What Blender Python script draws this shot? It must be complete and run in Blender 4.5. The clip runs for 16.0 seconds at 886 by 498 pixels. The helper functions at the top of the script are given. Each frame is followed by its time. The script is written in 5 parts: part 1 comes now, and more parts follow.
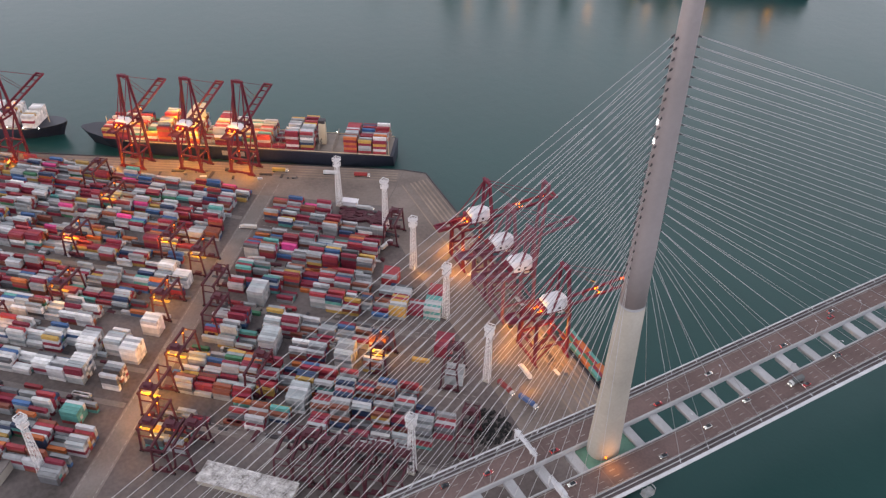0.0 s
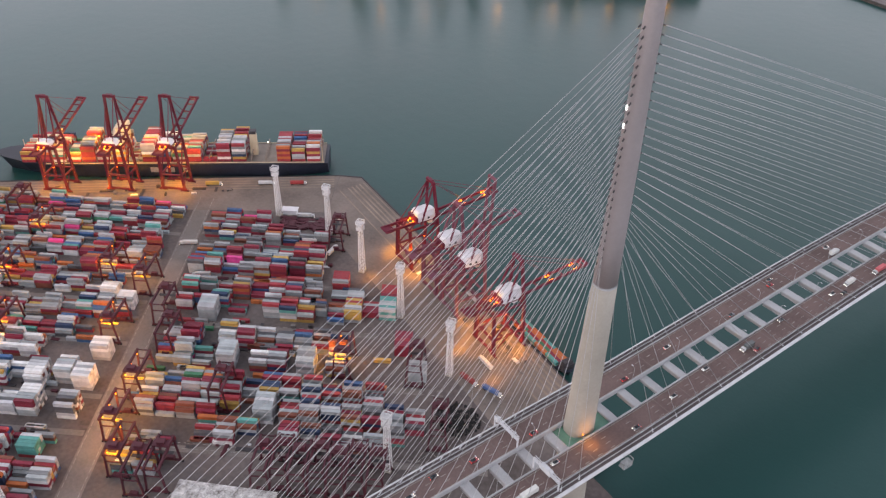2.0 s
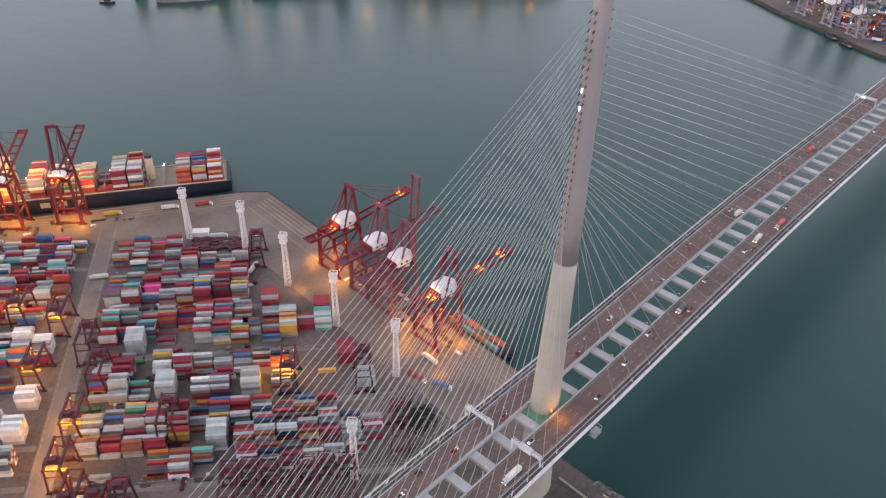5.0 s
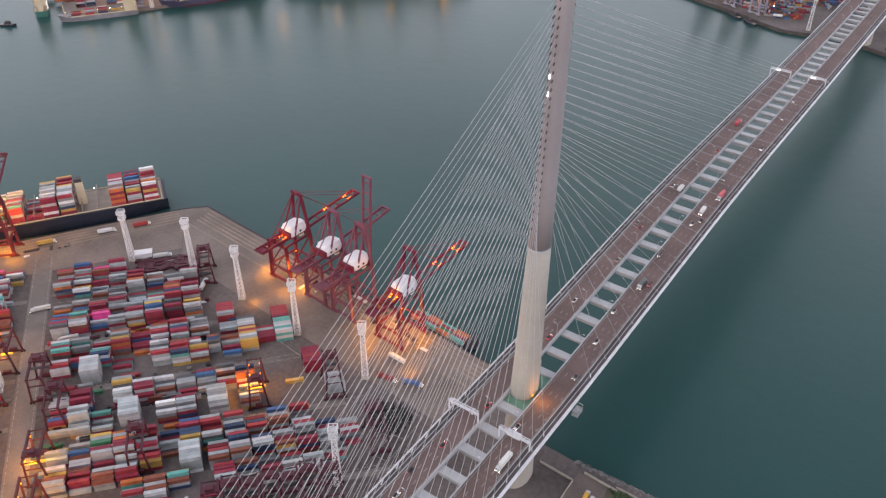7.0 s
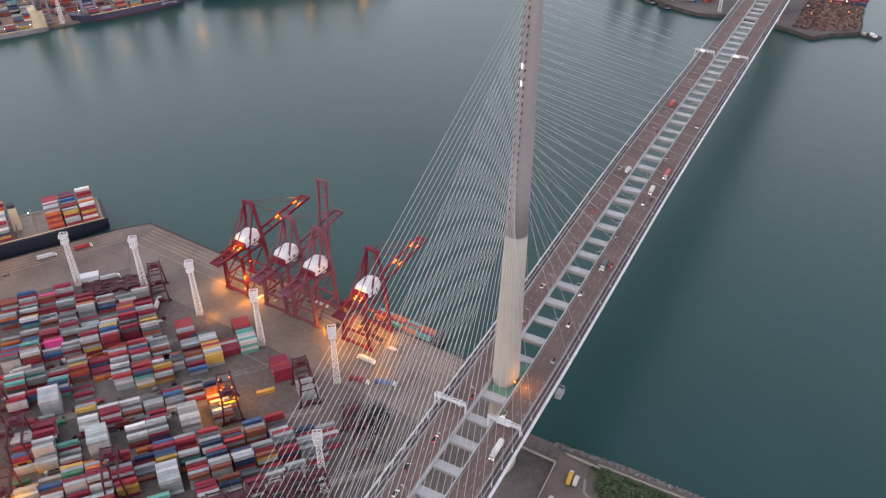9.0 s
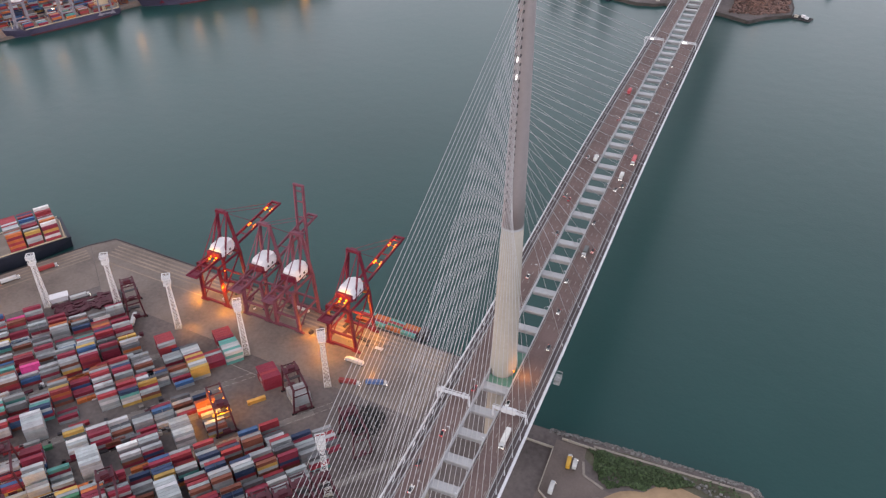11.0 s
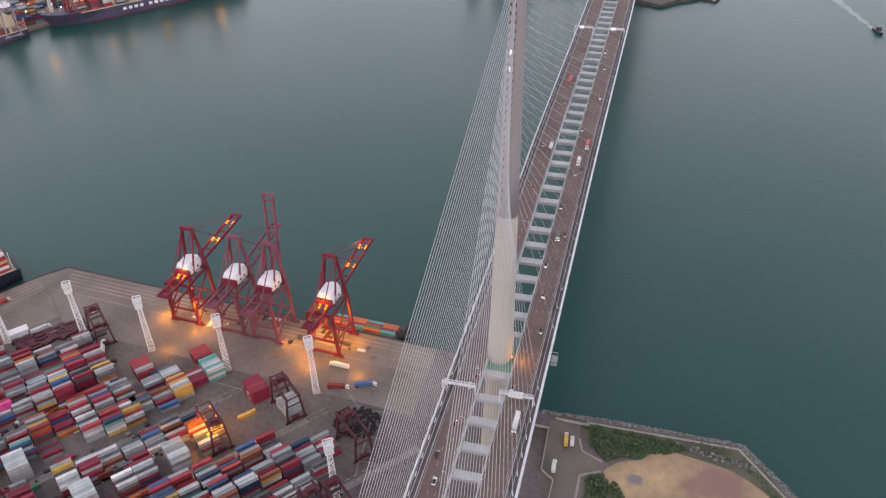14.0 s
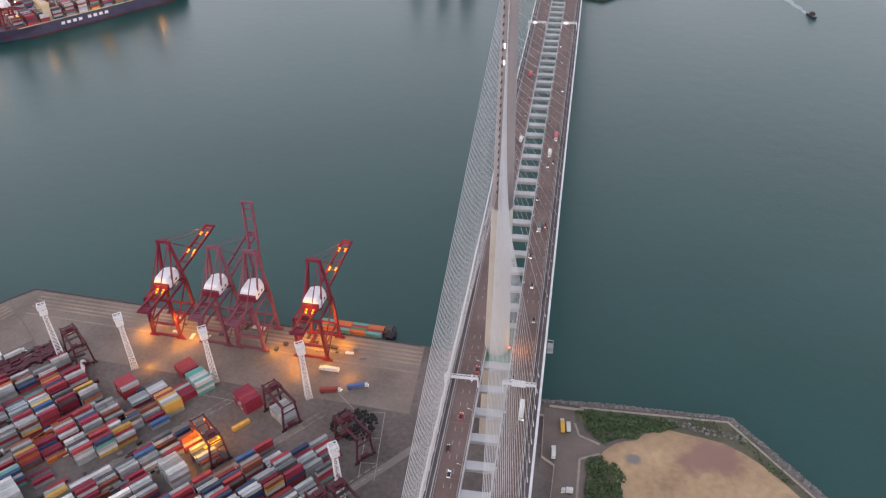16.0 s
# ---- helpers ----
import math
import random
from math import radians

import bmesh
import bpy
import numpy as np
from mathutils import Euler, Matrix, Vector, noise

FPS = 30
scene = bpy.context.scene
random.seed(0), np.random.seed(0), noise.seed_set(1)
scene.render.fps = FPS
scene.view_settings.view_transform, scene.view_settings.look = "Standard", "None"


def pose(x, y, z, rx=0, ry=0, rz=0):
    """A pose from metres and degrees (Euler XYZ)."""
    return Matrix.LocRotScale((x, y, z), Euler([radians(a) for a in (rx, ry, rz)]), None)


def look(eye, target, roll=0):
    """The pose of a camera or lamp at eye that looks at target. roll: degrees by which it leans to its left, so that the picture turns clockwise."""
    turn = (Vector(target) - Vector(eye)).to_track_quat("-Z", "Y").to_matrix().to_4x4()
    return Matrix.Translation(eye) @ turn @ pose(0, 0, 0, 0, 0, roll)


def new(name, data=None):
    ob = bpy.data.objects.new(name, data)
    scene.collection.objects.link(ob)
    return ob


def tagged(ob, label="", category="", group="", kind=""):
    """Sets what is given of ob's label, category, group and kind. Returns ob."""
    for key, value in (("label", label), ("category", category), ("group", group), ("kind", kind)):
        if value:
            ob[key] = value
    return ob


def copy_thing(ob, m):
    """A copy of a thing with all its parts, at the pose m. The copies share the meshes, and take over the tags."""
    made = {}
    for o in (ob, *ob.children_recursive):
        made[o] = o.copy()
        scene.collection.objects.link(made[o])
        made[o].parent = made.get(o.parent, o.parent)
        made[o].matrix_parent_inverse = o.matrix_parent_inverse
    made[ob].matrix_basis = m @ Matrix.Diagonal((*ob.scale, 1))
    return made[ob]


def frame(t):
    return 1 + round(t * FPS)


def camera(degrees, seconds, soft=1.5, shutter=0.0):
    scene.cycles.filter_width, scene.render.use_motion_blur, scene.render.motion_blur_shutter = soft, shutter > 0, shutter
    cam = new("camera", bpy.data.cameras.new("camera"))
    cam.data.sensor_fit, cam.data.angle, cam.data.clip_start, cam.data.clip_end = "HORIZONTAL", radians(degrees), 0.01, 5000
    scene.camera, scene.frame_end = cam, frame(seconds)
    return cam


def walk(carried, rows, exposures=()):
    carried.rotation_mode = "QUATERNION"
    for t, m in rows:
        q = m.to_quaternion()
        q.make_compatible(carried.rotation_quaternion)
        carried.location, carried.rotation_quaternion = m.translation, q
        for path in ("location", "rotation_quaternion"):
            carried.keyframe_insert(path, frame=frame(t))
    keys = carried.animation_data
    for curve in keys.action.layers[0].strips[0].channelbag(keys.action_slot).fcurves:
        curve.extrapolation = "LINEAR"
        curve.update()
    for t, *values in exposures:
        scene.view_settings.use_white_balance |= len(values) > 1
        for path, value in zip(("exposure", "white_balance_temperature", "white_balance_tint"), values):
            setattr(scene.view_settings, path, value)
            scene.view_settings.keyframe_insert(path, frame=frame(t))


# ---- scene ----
cam = camera(56.46, 16.0, 1.3)
PATH = [
    (0, (199.92, -206.14, 403.80), (129.38, -167.51, 344.37), 0.898),
    (0.5, (199.38, -213.83, 403.68), (130.03, -172.73, 344.51), 1.298),
    (1, (197.73, -221.66, 403.90), (129.71, -178.11, 344.94), 1.592),
    (1.5, (195.27, -229.42, 404.27), (128.64, -183.48, 345.53), 1.660),
    (2, (192.23, -236.96, 404.64), (127.20, -188.78, 345.90), 1.350),
    (2.5, (188.80, -244.19, 404.90), (125.36, -193.81, 346.26), 1.158),
    (3, (185.09, -251.05, 405.01), (123.23, -198.57, 346.52), 1.213),
    (3.5, (181.18, -257.51, 404.94), (121.06, -202.90, 346.60), 1.350),
    (4, (177.13, -263.59, 404.70), (118.73, -206.99, 346.51), 1.495),
    (6.5, (155.00, -289.38, 401.99), (105.82, -224.19, 344.28), 0.498),
    (7, (150.11, -293.94, 401.47), (102.79, -227.33, 343.82), 0.267),
    (7.5, (145.03, -298.40, 401.05), (99.68, -230.42, 343.42), 0.070),
    (8, (139.75, -302.80, 400.77), (96.41, -233.52, 343.14), -0.153),
    (8.5, (134.26, -307.15, 400.63), (92.94, -236.64, 343.00), -0.308),
    (9, (128.58, -311.47, 400.66), (89.29, -239.83, 343.00), -0.429),
    (9.5, (122.71, -315.75, 400.84), (85.26, -243.14, 343.18), -0.582),
    (10, (116.68, -320.00, 401.16), (80.85, -246.62, 343.44), -0.742),
    (12.5, (85.21, -339.78, 403.74), (57.60, -263.11, 345.78), -1.374),
    (13, (78.86, -343.26, 404.18), (52.94, -266.04, 346.17), -1.556),
    (13.5, (72.50, -346.53, 404.52), (48.22, -268.79, 346.50), -1.692),
    (14, (66.12, -349.62, 404.73), (43.47, -271.39, 346.70), -1.798),
    (14.5, (59.66, -352.55, 404.83), (38.68, -273.86, 346.79), -1.938),
    (15, (53.02, -355.38, 404.85), (33.71, -276.26, 346.82), -2.060),
    (15.5, (46.05, -358.22, 404.87), (28.44, -278.71, 346.84), -2.135),
    (16, (38.55, -361.23, 404.99), (22.88, -281.30, 346.98), -2.300),
]
walk(cam, [(t, look(eye, target, roll)) for t, eye, target, roll in PATH], ((0, -0.13), (4.2, -0.06), (9, 0), (16, 0)))

# ---- world and light: overcast dusk ----
world = bpy.data.worlds.new("world")
scene.world = world
world.use_nodes = True
wn, wl = world.node_tree.nodes, world.node_tree.links
sky = wn.new("ShaderNodeTexSky")
sky.sky_type, sky.sun_disc = "NISHITA", False
sky.sun_elevation, sky.sun_rotation = radians(9), radians(200)
sky.air_density, sky.dust_density, sky.ozone_density = 1.0, 4.0, 1.0
cloud = wn.new("ShaderNodeMix")
cloud.data_type = "RGBA"
cloud.inputs[0].default_value = 0.72
height_of_sky = wn.new("ShaderNodeSeparateXYZ")
wcoord = wn.new("ShaderNodeTexCoord")
wl.new(wcoord.outputs["Generated"], height_of_sky.inputs[0])
clouds = wn.new("ShaderNodeValToRGB")
clouds.color_ramp.elements[0].position, clouds.color_ramp.elements[1].position = 0.05, 0.95
clouds.color_ramp.elements[0].color, clouds.color_ramp.elements[1].color = (1.80, 1.77, 1.80, 1), (0.30, 0.34, 0.40, 1)
low = clouds.color_ramp.elements.new(0.30)
low.color = (1.60, 1.57, 1.61, 1)
mid = clouds.color_ramp.elements.new(0.52)
mid.color = (0.67, 0.655, 0.70, 1)
bright = wn.new("ShaderNodeMix")
bright.data_type, bright.blend_type = "RGBA", "MULTIPLY"
bright.inputs[0].default_value = 1.0
bright.inputs[7].default_value = (17.5, 17.5, 19, 1)
wl.new(height_of_sky.outputs[2], clouds.inputs[0])
wl.new(clouds.outputs[0], bright.inputs[6])
wl.new(bright.outputs[2], cloud.inputs[7])
wl.new(sky.outputs[0], cloud.inputs[6])
wl.new(cloud.outputs[2], wn["Background"].inputs[0])
wn["Background"].inputs[1].default_value = 0.1
sun = new("sun", bpy.data.lights.new("sun", "SUN"))
sun.data.energy, sun.data.angle, sun.data.color = 0.75, radians(40), (1, 0.93, 0.88)
sun.matrix_world = look((0, 0, 900), (230, 480, 0))
SODIUM = (1.0, 0.36, 0.003)


def lamp_light(x, y, z, power, color=SODIUM, radius=0.6):
    ob = new("lamp_light", bpy.data.lights.new("lamp_light", "POINT"))
    ob.data.energy, ob.data.color, ob.data.shadow_soft_size = power, color, radius
    ob.location = (x, y, z)
    return ob


# ---- materials ----
def mat(name, color, rough=0.7, metal=0.0, var=0.25, scale=0.5, fine=6.0, bump=0.15, spec=0.4, stain=None, detail=6.0, object_random=0.0):
    m = bpy.data.materials.new(name)
    m.use_nodes = True
    n, l = m.node_tree.nodes, m.node_tree.links
    b = n["Principled BSDF"]
    b.inputs["Roughness"].default_value, b.inputs["Metallic"].default_value = rough, metal
    b.inputs["Specular IOR Level"].default_value = spec
    tc = n.new("ShaderNodeTexCoord")
    big, small = n.new("ShaderNodeTexNoise"), n.new("ShaderNodeTexNoise")
    for t, s, d in ((big, scale, detail), (small, fine, 3.0)):
        t.inputs["Scale"].default_value, t.inputs["Detail"].default_value = s, d
        l.new(tc.outputs["Object"], t.inputs["Vector"])
    add = n.new("ShaderNodeMath")
    add.operation = "MULTIPLY_ADD"
    l.new(small.outputs["Fac"], add.inputs[0])
    add.inputs[1].default_value = 0.45
    l.new(big.outputs["Fac"], add.inputs[2])
    ramp = n.new("ShaderNodeValToRGB")
    dark = [c * (1 - var) for c in color]
    lite = [min(1, c * (1 + var * 0.7)) for c in color]
    if stain:
        dark = stain
    ramp.color_ramp.elements[0].position, ramp.color_ramp.elements[1].position = 0.45, 0.98
    ramp.color_ramp.elements[0].color, ramp.color_ramp.elements[1].color = (*dark, 1), (*lite, 1)
    l.new(add.outputs[0], ramp.inputs[0])
    out = ramp.outputs[0]
    if object_random:
        info = n.new("ShaderNodeObjectInfo")
        hsv = n.new("ShaderNodeHueSaturation")
        rng = n.new("ShaderNodeMapRange")
        rng.inputs[3].default_value, rng.inputs[4].default_value = 1 - object_random, 1 + object_random
        l.new(info.outputs["Random"], rng.inputs[0])
        l.new(rng.outputs[0], hsv.inputs["Value"])
        l.new(out, hsv.inputs["Color"])
        out = hsv.outputs[0]
    l.new(out, b.inputs["Base Color"])
    if bump:
        bp = n.new("ShaderNodeBump")
        bp.inputs["Strength"].default_value, bp.inputs["Distance"].default_value = bump, 0.05
        l.new(small.outputs["Fac"], bp.inputs["Height"])
        l.new(bp.outputs[0], b.inputs["Normal"])
    return m


def glow(name, color, strength):
    m = bpy.data.materials.new(name)
    m.use_nodes = True
    b = m.node_tree.nodes["Principled BSDF"]
    b.inputs["Base Color"].default_value = (*color, 1)
    b.inputs["Emission Color"].default_value = (*color, 1)
    b.inputs["Emission Strength"].default_value = strength
    return m


def island_mat(name, color, rough=0.6, spread=0.25):
    """Painted steel whose pieces differ a little in brightness."""
    m = mat(name, color, rough, 0.0, 0.22, 0.25, 2.5, 0.1)
    n, l = m.node_tree.nodes, m.node_tree.links
    b = n["Principled BSDF"]
    geo, hsv, rng = n.new("ShaderNodeNewGeometry"), n.new("ShaderNodeHueSaturation"), n.new("ShaderNodeMapRange")
    rng.inputs[3].default_value, rng.inputs[4].default_value = 1 - spread, 1 + spread
    l.new(geo.outputs["Random Per Island"], rng.inputs[0])
    l.new(rng.outputs[0], hsv.inputs["Value"])
    src = b.inputs["Base Color"].links[0].from_socket
    l.new(src, hsv.inputs["Color"])
    l.new(hsv.outputs[0], b.inputs["Base Color"])
    return m


def water_material():
    m = bpy.data.materials.new("sea_water")
    m.use_nodes = True
    n, l = m.node_tree.nodes, m.node_tree.links
    b = n["Principled BSDF"]
    b.inputs["Roughness"].default_value = 0.2
    b.inputs["IOR"].default_value = 1.38
    tc = n.new("ShaderNodeTexCoord")
    big = n.new("ShaderNodeTexNoise")
    big.inputs["Scale"].default_value, big.inputs["Detail"].default_value = 0.004, 5
    l.new(tc.outputs["Object"], big.inputs["Vector"])
    ramp = n.new("ShaderNodeValToRGB")
    ramp.color_ramp.elements[0].position, ramp.color_ramp.elements[1].position = 0.3, 0.7
    ramp.color_ramp.elements[0].color = (0.011, 0.050, 0.046, 1)
    ramp.color_ramp.elements[1].color = (0.016, 0.064, 0.059, 1)
    l.new(big.outputs["Fac"], ramp.inputs[0])
    l.new(ramp.outputs[0], b.inputs["Base Color"])
    rr = n.new("ShaderNodeMapRange")
    rr.inputs[3].default_value, rr.inputs[4].default_value = 0.24, 0.40
    l.new(big.outputs["Fac"], rr.inputs[0])
    l.new(rr.outputs[0], b.inputs["Roughness"])
    rip, swell = n.new("ShaderNodeTexNoise"), n.new("ShaderNodeTexNoise")
    rip.inputs["Scale"].default_value, rip.inputs["Detail"].default_value = 0.45, 4
    swell.inputs["Scale"].default_value, swell.inputs["Detail"].default_value = 0.06, 3
    mixn = n.new("ShaderNodeMath")
    mixn.operation = "MULTIPLY_ADD"
    mixn.inputs[1].default_value = 0.35
    l.new(tc.outputs["Object"], rip.inputs["Vector"])
    l.new(tc.outputs["Object"], swell.inputs["Vector"])
    l.new(rip.outputs["Fac"], mixn.inputs[0])
    l.new(swell.outputs["Fac"], mixn.inputs[2])
    bp = n.new("ShaderNodeBump")
    bp.inputs["Strength"].default_value, bp.inputs["Distance"].default_value = 0.22, 0.8
    l.new(mixn.outputs[0], bp.inputs["Height"])
    l.new(bp.outputs[0], b.inputs["Normal"])
    return m


WATER = water_material()
YARD = mat("yard_paving", (0.128, 0.107, 0.102), 0.85, 0, 0.55, 0.018, 0.35, 0.1, detail=9)
APRON = mat("quay_concrete", (0.190, 0.155, 0.136), 0.85, 0, 0.35, 0.03, 0.5, 0.1, detail=9)
ROADWAY = mat("road_asphalt", (0.145, 0.098, 0.090), 0.85, 0, 0.3, 0.05, 0.8, 0.1, detail=8)
LANE = mat("yard_road", (0.195, 0.172, 0.160), 0.85, 0, 0.3, 0.04, 0.6, 0.1, detail=8)
WHITE_LINE = mat("line_paint", (0.34, 0.32, 0.30), 0.7, 0, 0.3, 0.4, 4)
TAN_STRIP = mat("rail_strip", (0.26, 0.20, 0.155), 0.8, 0, 0.35, 0.06, 1.0)
CONCRETE = mat("tower_concrete", (0.385, 0.35, 0.30), 0.8, 0, 0.16, 0.05, 0.7, 0.2, detail=8)
STEEL_SKIN = mat("stainless_skin", (0.31, 0.272, 0.272), 0.5, 0.1, 0.12, 0.04, 0.5, 0.05)
DECK_STEEL = mat("deck_steel", (0.41, 0.41, 0.42), 0.6, 0, 0.18, 0.08, 1.2)
PALE_STEEL = mat("pale_steel", (0.60, 0.60, 0.62), 0.55, 0, 0.15, 0.2, 2.0)
CABLE = mat("cable_sheath", (0.43, 0.42, 0.425), 0.5, 0, 0.1, 0.1, 1.0, 0)
DARK = mat("dark_steel", (0.05, 0.045, 0.05), 0.6, 0, 0.3, 0.5, 4)
GREEN_NET = mat("green_platform", (0.13, 0.26, 0.19), 0.7, 0, 0.3, 0.1, 1.5)
CRANE_RED = mat("crane_red", (0.140, 0.008, 0.028), 0.55, 0, 0.25, 0.2, 2.0)
CRANE_BERTH = mat("berth_crane_red", (0.115, 0.009, 0.024), 0.6, 0, 0.3, 0.2, 2.0)
CRANE_PINK = mat("crane_faded_red", (0.17, 0.052, 0.078), 0.65, 0, 0.25, 0.2, 2.0)
RTG_RED = mat("gantry_dark_red", (0.075, 0.015, 0.025), 0.6, 0, 0.3, 0.2, 2.0)
HOUSE_WHITE = mat("house_white", (0.74, 0.72, 0.74), 0.6, 0, 0.1, 0.2, 2.0)
MAST_WHITE = mat("mast_white", (0.72, 0.71, 0.71), 0.6, 0, 0.12, 0.2, 2.0)
HULL = mat("hull_navy", (0.022, 0.026, 0.042), 0.5, 0, 0.35, 0.05, 0.6)
HULL_RED = mat("hull_dark_red", (0.10, 0.022, 0.030), 0.5, 0, 0.35, 0.05, 0.6)
# Navy of the far ships, lightened to violet: distance haze put into the colour.
HAZED_HULL = mat("hull_navy_hazed", (0.06, 0.055, 0.10), 0.6, 0, 0.3, 0.05, 0.6)
SHIP_DECK = mat("ship_deck", (0.30, 0.25, 0.21), 0.7, 0, 0.3, 0.08, 0.8)
SHIP_CREAM = mat("ship_cream", (0.62, 0.52, 0.36), 0.6, 0, 0.12, 0.1, 1.0)
ROCK = island_mat("shore_rock", (0.165, 0.158, 0.15), 0.9, 0.35)
SAND = mat("bare_sand", (0.37, 0.255, 0.155), 0.95, 0, 0.38, 0.035, 0.25, 0.3, detail=10)


def soil_stain(m, cx, cy, r, tint):
    """A blotch of other soil with ragged, fading edges, laid into a ground material."""
    n, l = m.node_tree.nodes, m.node_tree.links
    b = n["Principled BSDF"]
    base = b.inputs["Base Color"].links[0].from_socket
    geo, off, ln, ns = n.new("ShaderNodeNewGeometry"), n.new("ShaderNodeVectorMath"), n.new("ShaderNodeVectorMath"), n.new("ShaderNodeTexNoise")
    off.operation, ln.operation = "SUBTRACT", "LENGTH"
    off.inputs[1].default_value = (cx, cy, GROUND_LEVEL)
    ns.inputs["Scale"].default_value, ns.inputs["Detail"].default_value = 0.06, 8
    l.new(geo.outputs["Position"], off.inputs[0])
    l.new(off.outputs[0], ln.inputs[0])
    l.new(geo.outputs["Position"], ns.inputs["Vector"])
    add = n.new("ShaderNodeMath")
    add.operation = "MULTIPLY_ADD"
    add.inputs[1].default_value = -r * 2.2
    l.new(ns.outputs["Fac"], add.inputs[0])
    l.new(ln.outputs["Value"], add.inputs[2])
    rng = n.new("ShaderNodeMapRange")
    rng.inputs[1].default_value, rng.inputs[2].default_value = -r * 0.4, r * 0.1
    rng.inputs[3].default_value, rng.inputs[4].default_value = 0.9, 0.0
    l.new(add.outputs[0], rng.inputs[0])
    mx = n.new("ShaderNodeMix")
    mx.data_type = "RGBA"
    mx.inputs[7].default_value = (*tint, 1)
    l.new(rng.outputs[0], mx.inputs[0])
    l.new(base, mx.inputs[6])
    l.new(mx.outputs[2], b.inputs["Base Color"])


GROUND_LEVEL = 5.0
soil_stain(SAND, 127, -6, 17, (0.235, 0.135, 0.115))
soil_stain(SAND, 83, -13, 5, (0.17, 0.16, 0.16))
soil_stain(SAND, 112, -60, 16, (0.24, 0.19, 0.15))
SOIL = mat("dark_soil", (0.10, 0.095, 0.065), 0.95, 0, 0.4, 0.06, 0.6, 0.3)
LEAF = island_mat("leaf", (0.055, 0.085, 0.035), 0.8, 0.45)
GLASS_DARK = mat("dark_glass", (0.02, 0.025, 0.03), 0.15, 0, 0.1, 1, 3, 0, spec=0.6)
TYRE = mat("tyre", (0.02, 0.02, 0.02), 0.9, 0, 0.2, 2, 8)
ORANGE_GLOW = glow("sodium_lamp", (1.0, 0.22, 0.012), 3.2)
WHITE_GLOW = glow("white_lamp", (1.0, 0.86, 0.68), 12.0)
BEACON_GLOW = glow("beacon_lamp", (1.0, 0.96, 0.93), 2.5)
HEAD_GLOW = glow("headlight", (1.0, 0.9, 0.75), 6.0)
TAIL_GLOW = glow("taillight", (1.0, 0.05, 0.03), 3.0)
FOAM = mat("foam", (0.26, 0.31, 0.32), 0.6, 0, 0.3, 0.1, 0.8)
PAINTS = {
    "white": (0.46, 0.46, 0.475), "pale grey": (0.355, 0.385, 0.395), "grey": (0.27, 0.28, 0.29), "dark red": (0.225, 0.024, 0.048),
    "red": (0.30, 0.036, 0.048), "rust brown": (0.20, 0.065, 0.042), "orange": (0.45, 0.13, 0.04), "blue": (0.05, 0.12, 0.27),
    "navy": (0.025, 0.045, 0.10), "teal": (0.10, 0.31, 0.28), "yellow": (0.46, 0.29, 0.075), "green": (0.05, 0.17, 0.09),
    "pink": (0.62, 0.06, 0.24), "dark grey": (0.10, 0.10, 0.11), "bright white": (0.70, 0.69, 0.68),
}
COLORS = list(PAINTS)
BOX_PAINT = [island_mat("container_" + k.replace(" ", "_"), v) for k, v in PAINTS.items()]


